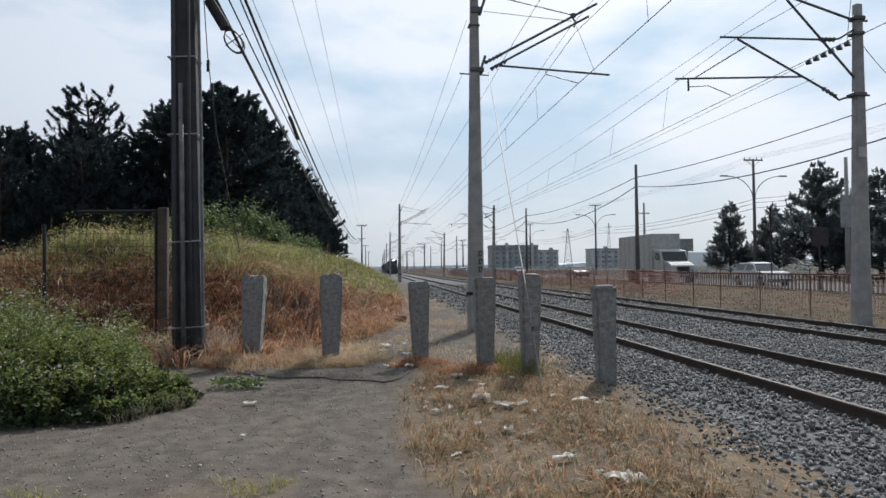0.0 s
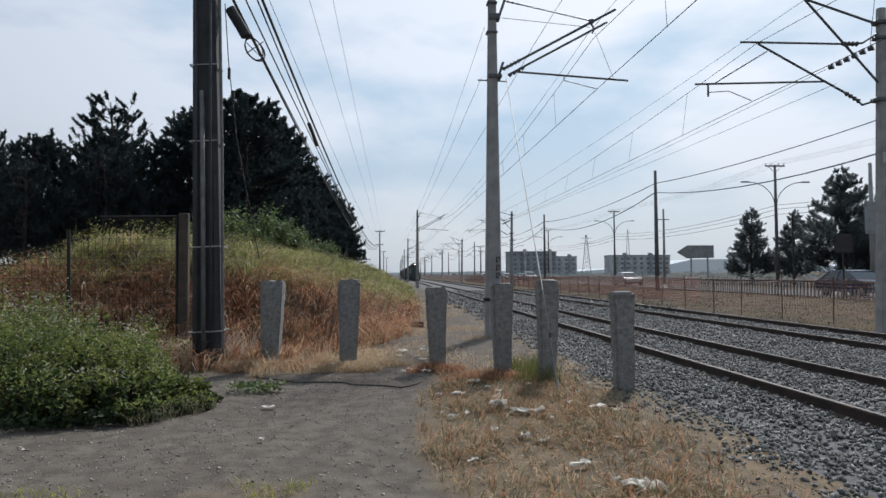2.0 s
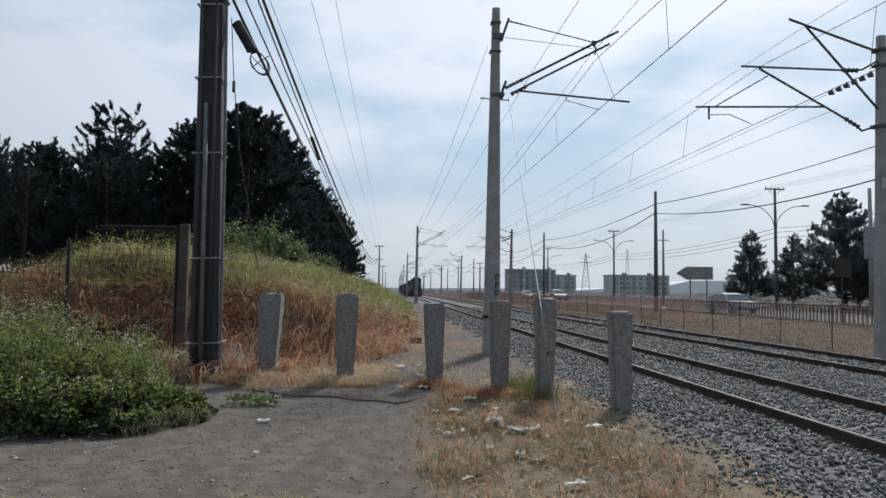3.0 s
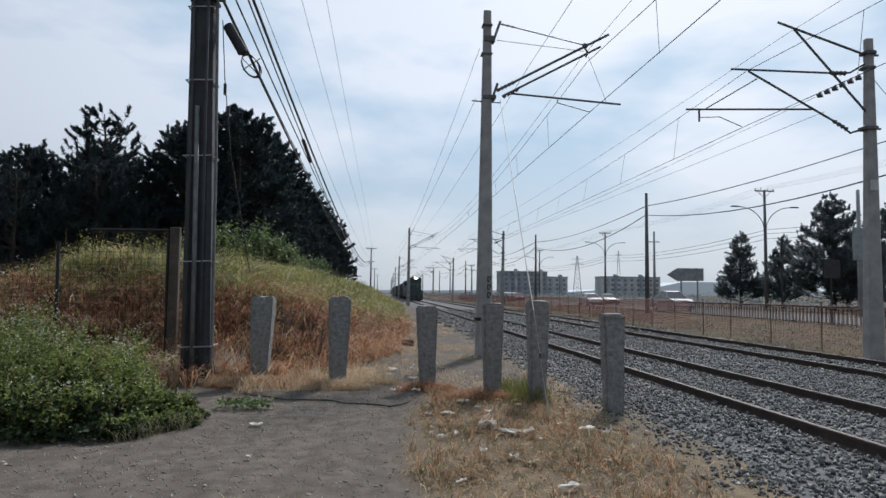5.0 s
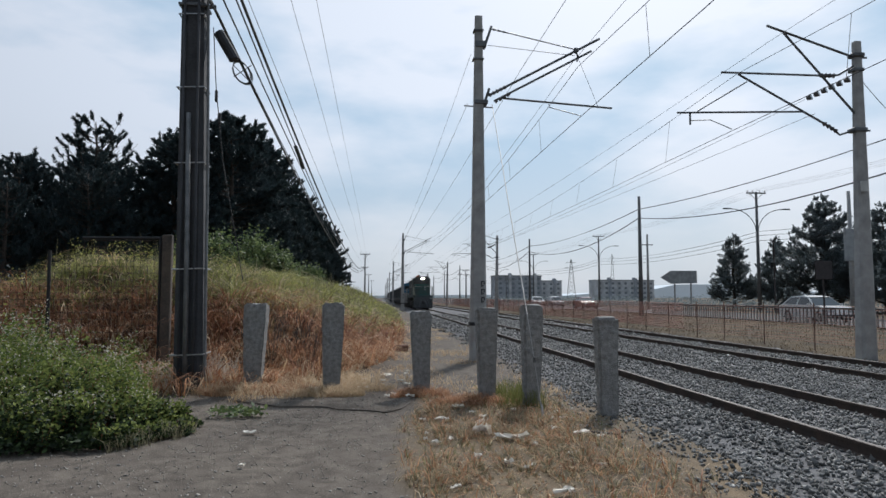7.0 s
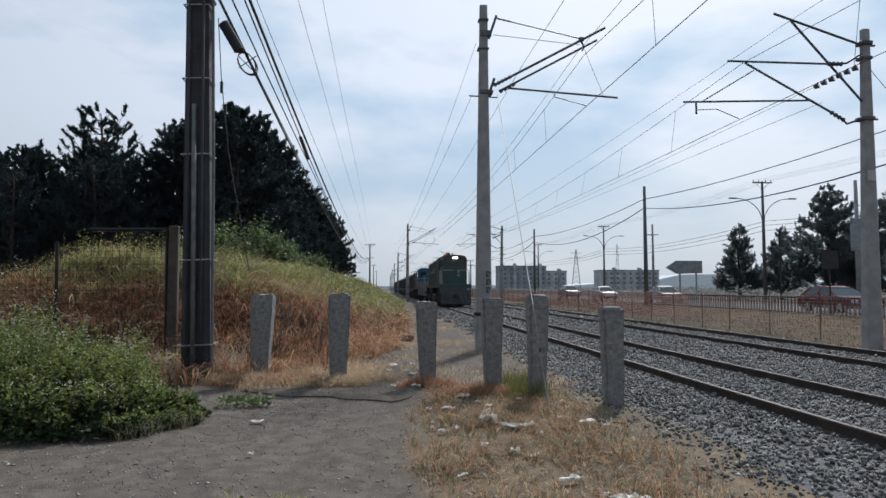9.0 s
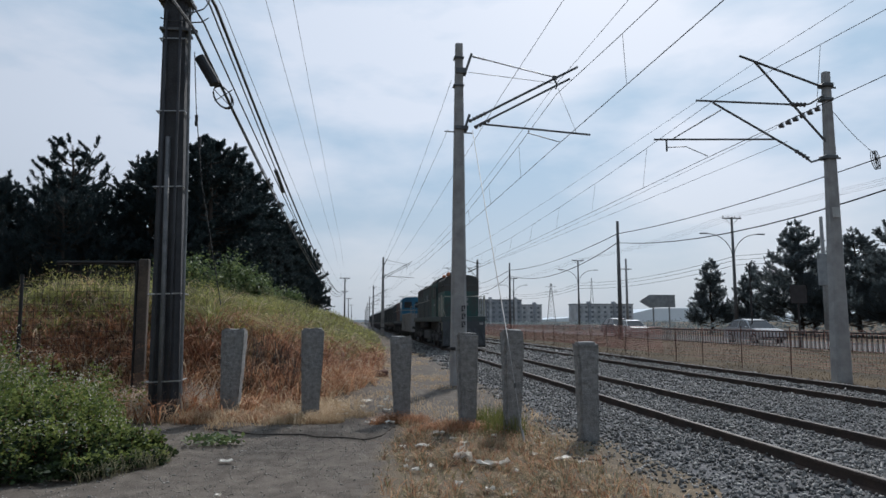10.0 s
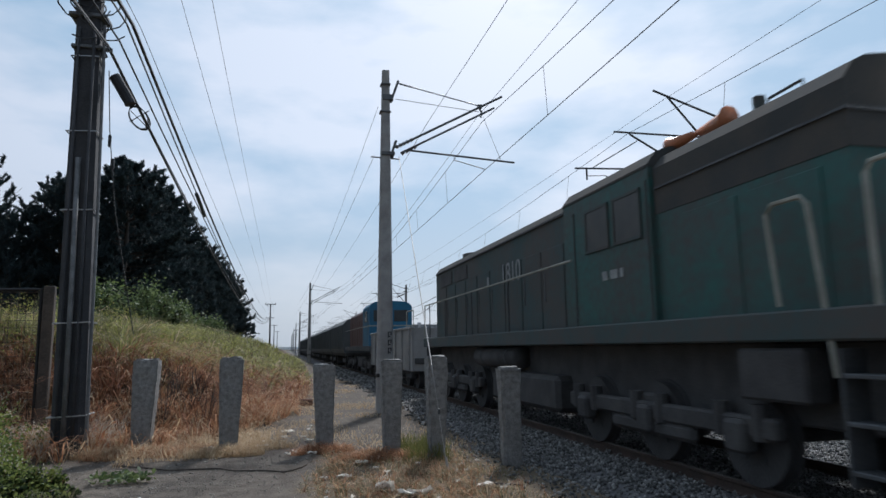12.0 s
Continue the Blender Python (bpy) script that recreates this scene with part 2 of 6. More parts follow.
# ---------- mesh tools ----------
class Mesh:
    def __init__(self):
        self.v, self.f = [], []

    def add(self, vs, fs):
        k = len(self.v)
        self.v += [tuple(p) for p in vs]
        self.f += [tuple(i + k for i in f) for f in fs]
        return self

    def box(self, cx, cy, cz, sx, sy, sz, bevel=0.0, m=None):
        bm = bmesh.new()
        bmesh.ops.create_cube(bm, size=1)
        for q in bm.verts:
            q.co = Vector((q.co.x * sx, q.co.y * sy, q.co.z * sz))
        if bevel:
            bmesh.ops.bevel(bm, geom=bm.edges[:], offset=bevel, segments=1, affect="EDGES", profile=0.5)
        mm = Matrix.Translation((cx, cy, cz)) @ (m or Matrix())
        bm.verts.index_update()
        self.add([mm @ q.co for q in bm.verts], [[q.index for q in f.verts] for f in bm.faces])
        bm.free()
        return self

    def tube(self, pts, r, sides=6, r2=None, cap=True):
        pts = [Vector(p) for p in pts]
        k, n = len(self.v), len(pts)
        for i, p in enumerate(pts):
            d = (pts[min(i + 1, n - 1)] - pts[max(i - 1, 0)]).normalized()
            a = d.cross(Vector((0, 0, 1)) if abs(d.z) < 0.9 else Vector((1, 0, 0))).normalized()
            b = d.cross(a)
            rr = r if r2 is None else r + (r2 - r) * i / max(1, n - 1)
            for s in range(sides):
                t = 2 * math.pi * (s + 0.5) / sides
                self.v.append(tuple(p + (a * math.cos(t) + b * math.sin(t)) * rr))
        for i in range(n - 1):
            for s in range(sides):
                o, q = k + i * sides, (s + 1) % sides
                self.f.append((o + s, o + q, o + sides + q, o + sides + s))
        if cap:
            self.f.append(tuple(k + s for s in reversed(range(sides))))
            self.f.append(tuple(k + (n - 1) * sides + s for s in range(sides)))
        return self

    def prism(self, profile, x0, x1, axis="x"):
        """A closed outline (two coordinates each) carried from x0 to x1 along an axis."""
        put = {"x": lambda a, p: (a, p[0], p[1]), "y": lambda a, p: (p[0], a, p[1]), "z": lambda a, p: (p[0], p[1], a)}[axis]
        n = len(profile)
        vs = [put(x0, p) for p in profile] + [put(x1, p) for p in profile]
        fs = [(i, (i + 1) % n, n + (i + 1) % n, n + i) for i in range(n)] + [tuple(reversed(range(n))), tuple(range(n, 2 * n))]
        return self.add(vs, fs)

    def data(self, name, material, smooth=False):
        me = bpy.data.meshes.new(name)
        me.from_pydata(self.v, [], self.f)
        me.materials.append(material)
        bm = bmesh.new()
        bm.from_mesh(me)
        bmesh.ops.recalc_face_normals(bm, faces=bm.faces[:])
        bm.to_mesh(me)
        bm.free()
        if smooth:
            me.polygons.foreach_set("use_smooth", [True] * len(me.polygons))
        return me


def part(name, mesh, material, parent=None, label="", smooth=False):
    ob = new(name, mesh.data(name, material, smooth))
    ob.parent = parent
    return tagged(ob, label)


def thing(name, x, y, z, label, category, group="", kind="", rz=0):
    ob = new(name)
    ob.empty_display_size = 0.2
    ob.matrix_basis = pose(x, y, z, 0, 0, rz)
    return tagged(ob, label, category, group, kind)


def soup(name, v, f, material, label="", category="", kind=""):
    """A large mesh straight from arrays."""
    me = bpy.data.meshes.new(name)
    v, f = np.asarray(v, dtype=np.float32), np.asarray(f, dtype=np.int32)
    me.vertices.add(len(v))
    me.vertices.foreach_set("co", v.ravel())
    me.loops.add(f.size)
    me.loops.foreach_set("vertex_index", f.ravel())
    me.polygons.add(len(f))
    me.polygons.foreach_set("loop_start", np.arange(0, f.size, f.shape[1], dtype=np.int32))
    me.update(calc_edges=True)
    me.materials.append(material)
    return tagged(new(name, me), label, category, kind=kind)


rs = np.random.RandomState(7)


def smooth(a, b, x):
    t = np.clip((x - a) / (b - a), 0, 1)
    return t * t * (3 - 2 * t)


def lump(x, y, s=1.0, seed=0.0):
    """Soft value noise from -1 to 1."""
    x, y = np.asarray(x, float) * s + seed * 17.3, np.asarray(y, float) * s + seed * 9.1
    i, j = np.floor(x), np.floor(y)
    u, w = x - i, y - j
    u, w = u * u * (3 - 2 * u), w * w * (3 - 2 * w)
    h = lambda a, b: np.modf(np.abs(np.sin(a * 127.1 + b * 311.7) * 43758.5453))[0]
    return 2 * ((h(i, j) * (1 - u) + h(i + 1, j) * u) * (1 - w) + (h(i, j + 1) * (1 - u) + h(i + 1, j + 1) * u) * w) - 1


# ---------- ground ----------
def toe(y):
    """The foot of the grassy bank beside the path."""
    return np.interp(y, [10, 12, 15, 20, 40, 70, 120, 400], [-2.6, -1.6, -0.15, 0.65, 1.65, 2.1, 2.2, 2.2])


def bank(x, y):
    h = 2.15 * smooth(0.0, 5.2, toe(y) - x) + 0.55 * smooth(5, 11, toe(y) - x)
    h = h * (1 - 0.62 * smooth(6.8, 11.0, -x) * (1 - smooth(30, 60, y)))
    return h * smooth(11.8, 16.5, y - 1.8 * smooth(3.3, 4.4, -x)) * (1 - 0.5 * smooth(80, 300, y))


def lip(x):
    return np.interp(x, [-2.6, -1.92, -1.47, -0.79, -0.34, 0.08, 0.37, 0.58], [10.9, 10.4, 10.02, 9.98, 9.6, 9.36, 9.65, 10.4])


def ground_z(x, y):
    x, y = np.asarray(x, float), np.asarray(y, float)
    b = bank(x, y)
    z = b * (1 + 0.08 * lump(x, y, 0.35, 1)) + 0.13 * smooth(0.05, 0.5, b) * lump(x, y, 1.4, 4)
    z = z + 0.014 * lump(x, y, 0.8, 2) + 0.008 * lump(x, y, 2.3, 3)
    z = z + 0.05 * smooth(0.5, 1.2, x) * (1 - smooth(2.6, 3.4, x)) * (1 - smooth(9, 12, y))
    z = z - 0.14 * smooth(12.3, 13.4, x) + 0.40 * smooth(15.5, 22, x)
    z = np.where((x > 3.6) & (x < 12.4), -0.12, z)
    # a low soil lip that runs in a bow between the posts
    z = z + 0.045 * smooth(-0.10, 0.14, y - lip(x)) * (1 - smooth(0.15, 1.3, y - lip(x))) * smooth(-2.7, -2.2, x) * (1 - smooth(0.5, 0.8, x))
    z = z - 0.02 * smooth(-0.45, -0.05, y - lip(x)) * (1 - smooth(-0.10, 0.14, y - lip(x))) * smooth(-2.7, -2.2, x) * (1 - smooth(0.5, 0.8, x))
    # two shallow wheel tracks along the path
    for c in (-1.05, -0.25):
        z = z - 0.022 * np.exp(-((x - c - 0.035 * y + 0.1 * np.sin(y * 0.5)) / 0.16) ** 2) * (1 - smooth(9, 11, y))
    return z


xs = np.unique(np.concatenate([np.linspace(-3000, -60, 14), np.linspace(-60, -14, 24), np.arange(-14, -4, 0.16), np.arange(-4, 3.4, 0.09), np.arange(3.4, 4.5, 0.16), np.arange(4.5, 13, 1.0), np.arange(13, 34, 0.6), np.linspace(34, 120, 30), np.linspace(120, 3000, 14)]))
ys = np.unique(np.concatenate([np.linspace(-400, -12, 10), np.linspace(-12, 1, 14), np.arange(1, 3, 0.16), np.arange(3, 12.4, 0.09), np.arange(12.4, 26, 0.16), np.arange(26, 60, 0.7), np.linspace(60, 200, 50), np.linspace(200, 3500, 26)]))
gx, gy = np.meshgrid(xs, ys)
gv = np.stack([gx, gy, ground_z(gx, gy)], -1).reshape(-1, 3)
nx, ny = len(xs), len(ys)
ii, jj = np.meshgrid(np.arange(nx - 1), np.arange(ny - 1))
a0 = (jj * nx + ii).ravel()
gf = np.stack([a0, a0 + 1, a0 + nx + 1, a0 + nx], -1)


def ground_material():
    """Grey trodden dirt on the path, ochre soil with straw beside it."""
    m = bpy.data.materials.new("ground_soil")
    m.use_nodes = True
    n, l = m.node_tree.nodes, m.node_tree.links
    b = n["Principled BSDF"]
    co = n.new("ShaderNodeTexCoord")
    tex = []
    lane = n.new("ShaderNodeMapping")
    lane.inputs["Scale"].default_value = (1.0, 0.22, 1.0)
    lane.inputs["Rotation"].default_value = (0, 0, radians(-4))
    l.new(co.outputs["Object"], lane.inputs[0])
    for s, d in ((0.7, 5), (5.0, 6), (70.0, 3), (2.6, 6)):
        q = n.new("ShaderNodeTexNoise")
        q.inputs["Scale"].default_value, q.inputs["Detail"].default_value = s, d
        l.new(lane.outputs[0] if s == 2.6 else co.outputs["Object"], q.inputs["Vector"])
        tex.append(q.outputs["Fac"])

    def mixed(fac, c1, c2):
        q = n.new("ShaderNodeMix")
        q.data_type = "RGBA"
        l.new(fac, q.inputs["Factor"])
        for key, c in (("A", c1), ("B", c2)):
            if isinstance(c, tuple):
                q.inputs[key].default_value = (*c, 1)
            else:
                l.new(c, q.inputs[key])
        return q.outputs["Result"]

    def ramp(fac, lo, hi):
        q = n.new("ShaderNodeMapRange")
        q.inputs["From Min"].default_value, q.inputs["From Max"].default_value = lo, hi
        l.new(fac, q.inputs["Value"])
        return q.outputs[0]

    grey = mixed(ramp(tex[1], 0.38, 0.62), (0.148, 0.127, 0.106), (0.08, 0.068, 0.057))
    grey = mixed(ramp(tex[2], 0.55, 0.75), grey, (0.27, 0.24, 0.205))
    grey = mixed(ramp(tex[3], 0.5, 0.8), grey, (0.095, 0.08, 0.068))
    grey = mixed(ramp(tex[0], 0.5, 0.9), grey, (0.12, 0.10, 0.085))
    dry = mixed(ramp(tex[1], 0.35, 0.65), (0.195, 0.145, 0.095), (0.115, 0.088, 0.06))
    dry = mixed(ramp(tex[2], 0.5, 0.75), dry, (0.30, 0.245, 0.17))
    dry = mixed(ramp(tex[0], 0.42, 0.62), dry, (0.14, 0.115, 0.085))
    verge = mixed(ramp(tex[0], 0.4, 0.6), (0.115, 0.085, 0.052), (0.07, 0.057, 0.04))
    at = n.new("ShaderNodeAttribute")
    at.attribute_name = "soil"
    sep = n.new("ShaderNodeSeparateXYZ")
    l.new(at.outputs["Vector"], sep.inputs[0])
    c = mixed(sep.outputs[0], grey, dry)
    c = mixed(sep.outputs[1], c, verge)
    # brown thatch, darkened to paint the shade in gaps between grass tufts
    shaded_thatch = mixed(ramp(tex[1], 0.35, 0.65), (0.13, 0.085, 0.055), (0.06, 0.04, 0.028))
    c = mixed(sep.outputs[2], c, shaded_thatch)
    l.new(c, b.inputs["Base Color"])
    b.inputs["Roughness"].default_value = 0.97
    b.inputs["Specular IOR Level"].default_value = 0.15
    add = n.new("ShaderNodeMath")
    l.new(tex[1], add.inputs[0])
    l.new(tex[2], add.inputs[1])
    bp = n.new("ShaderNodeBump")
    bp.inputs["Strength"].default_value, bp.inputs["Distance"].default_value = 0.5, 0.025
    l.new(add.outputs[0], bp.inputs["Height"])
    l.new(bp.outputs[0], b.inputs["Normal"])
    return m


ground = soup("ground", gv, gf, ground_material(), "trodden grey dirt path and dry ochre soil", "ground", "structure")
ground.data.polygons.foreach_set("use_smooth", [True] * len(ground.data.polygons))
px_, py_ = gv[:, 0], gv[:, 1]
edge = 0.25 * lump(px_, py_, 1.3, 5) + 0.12 * lump(px_, py_, 5, 6)
right = smooth(-0.12, 0.25, px_ - (0.12 + 0.03 * py_) + edge) * (1 - smooth(10.2, 11.2, py_ + edge))
leftlow = smooth(-0.3, 0.3, (4.9 + edge * 2) - py_) * smooth(-0.2, 0.4, -0.75 - px_ + edge)
bankdry = smooth(-0.2, 0.3, toe(py_) - px_ + edge) * smooth(11.0, 12.2, py_)
soil = np.zeros((len(gv), 3), np.float32)
soil[:, 0] = np.clip(np.maximum(np.maximum(right, leftlow), bankdry), 0, 1)
soil[:, 1] = smooth(12.6, 13.4, px_)
soil[:, 2] = bankdry * smooth(0.1, 0.6, toe(py_) - px_ + edge)
attr = ground.data.attributes.new("soil", "FLOAT_VECTOR", "POINT")
attr.data.foreach_set("vector", soil.ravel())

road = Mesh()
road.prism([(23.0, 0.20), (23.0, 0.30), (31.0, 0.30), (31.0, 0.20)], -60, 1500, "y")
part("road", road, ASPHALT, None)
tagged(bpy.data.objects["road"], "grey asphalt highway beyond the railway", "road", kind="structure")

# ballast bed
bx = np.array([3.05, 3.5, 3.95, 4.3] + list(np.arange(4.6, 12.0, 0.3)) + [12.1, 12.5, 12.95])
by = np.unique(np.concatenate([np.arange(-30, 2, 2.0), np.arange(2, 26, 0.3), np.linspace(26, 700, 90)]))
X, Y = np.meshgrid(bx, by)
Z = np.interp(X, [3.0, 3.4, 4.2, 12.1, 13.0], [-0.05, 0.0, 0.075, 0.075, -0.16]) + 0.02 * lump(X, Y, 2.3, 8)


def bed_z(x, y):
    return np.interp(x, [3.0, 3.4, 4.2, 12.1, 13.0], [-0.05, 0.0, 0.075, 0.075, -0.16]) + 0.02 * lump(x, y, 2.3, 8)


n_b = len(bx)
ii, jj = np.meshgrid(np.arange(n_b - 1), np.arange(len(by) - 1))
a0 = (jj * n_b + ii).ravel()
ballast = soup("ballast_bed", np.stack([X, Y, Z], -1).reshape(-1, 3), np.stack([a0, a0 + 1, a0 + n_b + 1, a0 + n_b], -1), BALLAST, "grey crushed stone ballast under two railway tracks", "ballast", "structure")

# rails
RAIL_PROFILE = [(-0.07, 0), (0.07, 0), (0.07, 0.012), (0.012, 0.03), (0.012, 0.108), (0.036, 0.118), (0.036, 0.146), (-0.036, 0.146), (-0.036, 0.118), (-0.012, 0.108), (-0.012, 0.03), (-0.07, 0.012)]
for rx in (4.83, 6.51, 9.48, 11.15):
    rail = thing("rail", rx, 0, 0.062, "rust-brown steel rail with a worn bright head on ballast", "rail", "rails of the two tracks")
    part("web_and_foot", Mesh().prism(RAIL_PROFILE, -30, 700, "y"), RAIL_SIDE, rail)
    part("head", Mesh().box(0, 335, 0.1475, 0.05, 730, 0.005), RAIL_TOP, rail, "worn bright running surface")


# ---------- concrete posts (upended sleepers) ----------
def post(x, y, w, h, lean, seed, taper=0.74):
    ob = thing("concrete_post", x, y, float(ground_z(x, y)) - 0.05, "rough grey concrete post narrowing to its foot", "post", "row of concrete posts across the path", rz=rs.uniform(-6, 6))
    bm = bmesh.new()
    bmesh.ops.create_cube(bm, size=1)
    for q in bm.verts:
        q.co = Vector((q.co.x * w, q.co.y * w * 0.72, (q.co.z + 0.5) * h))
    bmesh.ops.bevel(bm, geom=bm.edges[:], offset=0.03, segments=2, affect="EDGES")
    bmesh.ops.subdivide_edges(bm, edges=[e for e in bm.edges if e.calc_length() > 0.3], cuts=14, use_grid_fill=True)
    for q in bm.verts:
        k = q.co.z / h
        s = taper + (1 - taper) * min(1, k * 1.15)
        q.co.x = q.co.x * s + lean * k * h
        q.co.y *= s
        d = noise.noise_vector(q.co * 7 + Vector((seed * 5, 0, 0))) * 0.010 + noise.noise_vector(q.co * 22 + Vector((seed, 3, 0))) * 0.005
        if k > 0.9:
            d *= 2.2
        q.co += d
    m = Mesh()
    bm.verts.index_update()
    m.add([q.co.copy() for q in bm.verts], [[q.index for q in f.verts] for f in bm.faces])
    bm.free()
    part("shaft", m, POST_CONCRETE, ob)


for n_p, (x, y, w, h, lean) in enumerate([(-2.22, 11.85, 0.40, 1.60, 0.03), (-0.80, 11.45, 0.39, 1.60, 0.015), (0.76, 11.05, 0.36, 1.46, -0.02), (1.70, 9.95, 0.33, 1.50, 0.0), (2.26, 9.32, 0.31, 1.54, 0.012), (3.22, 8.75, 0.30, 1.42, -0.01)]):
    post(x, y, w, h, lean, n_p, 0.72 if n_p < 5 else 0.86)

# thin dark tube laid along the bow of the soil lip
hose = thing("half_buried_hose", 0, 0, 0, "thin dark line half sunk in a bow before the posts", "hose")
hx = np.linspace(-2.35, 0.6, 48)
part("hose", Mesh().tube([(a, float(lip(a)) - 0.02, float(ground_z(a, lip(a) - 0.02)) + 0.004) for a in hx], 0.015, 7), WOOD, hose, smooth=True)

# ---------- overhead line masts ----------
def tapered(m, w0, w1, h, d=0.8, x0=0.0, x1=0.0):
    c = 0.16
    ring = lambda w, z, xx: [(xx + a * w, b * w * d, z) for a, b in ((-0.5, -0.5 + c), (-0.5 + c, -0.5), (0.5 - c, -0.5), (0.5, -0.5 + c), (0.5, 0.5 - c), (0.5 - c, 0.5), (-0.5 + c, 0.5), (-0.5, 0.5 - c))]
    fs = [(i, (i + 1) % 8, 8 + (i + 1) % 8, 8 + i) for i in range(8)] + [tuple(range(7, -1, -1)), tuple(range(8, 16))]
    return m.add(ring(w0, -0.3, x0) + ring(w1, h, x1), fs)


def knobs(m, a, b, n, r):
    """A string of insulator discs from a to b."""
    a, b = Vector(a), Vector(b)
    for i in range(n):
        p, q = a.lerp(b, (i + 0.1) / n), a.lerp(b, (i + 0.75) / n)
        m.tube([p, q], r, 8, r * 0.55)
    return m


def mast_near(x, y):
    ob = thing("catenary_mast", x, y, -0.06, "grey concrete railway mast with a steel cantilever over the track", "mast", "masts of the overhead line")
    o = lambda px, pz, dy=0.0: (px - 2.66, dy, pz + 0.06)
    part("column", tapered(Mesh(), 0.46, 0.20, 9.42, 0.75, 0, 0.05), CONCRETE, ob)
    part("bracket", Mesh().box(0.1, 0, 7.0, 0.36, 0.30, 0.10, 0.01).tube([o(2.85, 6.9), o(3.0, 7.35)], 0.035), GALV, ob, "steel clamp bracket")
    part("bracket", Mesh().box(0.1, 0, 8.62, 0.30, 0.26, 0.16, 0.01).tube([o(2.85, 8.45), o(3.07, 9.1)], 0.035), GALV, ob, "steel clamp bracket")
    part("crossbar", Mesh().tube([o(2.3, 6.85), o(3.1, 6.82)], 0.02), GALV, ob)
    part("collar", Mesh().box(0.04, 0, 9.0, 0.27, 0.24, 0.05, 0.005), GALV, ob)
    part("collar", Mesh().box(0.03, 0, 8.2, 0.30, 0.26, 0.04, 0.005), GALV, ob)
    part("top_tie", knobs(Mesh().tube([o(3.05, 9.03), o(5.41, 8.54)], 0.018), o(3.1, 9.02), o(3.5, 8.94), 3, 0.035), GALV, ob)
    part("thin_tie", Mesh().tube([o(2.97, 8.56), o(5.41, 8.36)], 0.009), THIN_WIRE, ob)
    part("upper_tube", Mesh().tube([o(2.98, 7.15), o(6.13, 8.87)], 0.034, 8), GALV, ob)
    part("strut_tube", Mesh().tube([o(3.13, 7.0), o(5.89, 8.51)], 0.03, 8), GALV, ob)
    part("insulator", knobs(Mesh(), o(3.0, 7.16), o(3.5, 7.43), 5, 0.06), INSUL, ob)
    part("insulator", knobs(Mesh(), o(3.15, 6.98), o(3.6, 7.23), 4, 0.06), INSUL, ob)
    part("steady_tube", Mesh().tube([o(3.37, 7.09), o(6.45, 6.90)], 0.028, 8), GALV, ob)
    part("steady_arm", Mesh().tube([o(4.66, 6.96), o(4.66, 6.88), o(5.56, 6.66)], 0.014), GALV, ob)
    part("messenger_clamp", Mesh().tube([o(5.41, 8.5), o(5.54, 8.3), o(5.47, 8.2)], 0.03).box(*o(5.45, 8.52), 0.14, 0.1, 0.12, 0.02), GALV, ob)
    part("hanger_wire", Mesh().tube([o(5.54, 8.22), o(6.05, 6.94)], 0.006, 4), THIN_WIRE, ob)
    for z in (1.65, 1.86, 2.07):
        mk = Mesh().box(0.08, -0.164 + 0.003 * z, z, 0.03, 0.012, 0.15).box(0.15, -0.164 + 0.003 * z, z + 0.03, 0.03, 0.012, 0.09)
        part("painted_mark", mk.box(0.115, -0.166 + 0.003 * z, z + 0.065, 0.05, 0.012, 0.025).box(0.115, -0.162 + 0.003 * z, z - 0.05, 0.05, 0.012, 0.025), POLE_DARK, ob, "dark painted mark")
    part("strap", Mesh().box(0, 0, 1.02, 0.47, 0.37, 0.09, 0.01), BLACK, ob, "dark strap near the foot")
    return ob


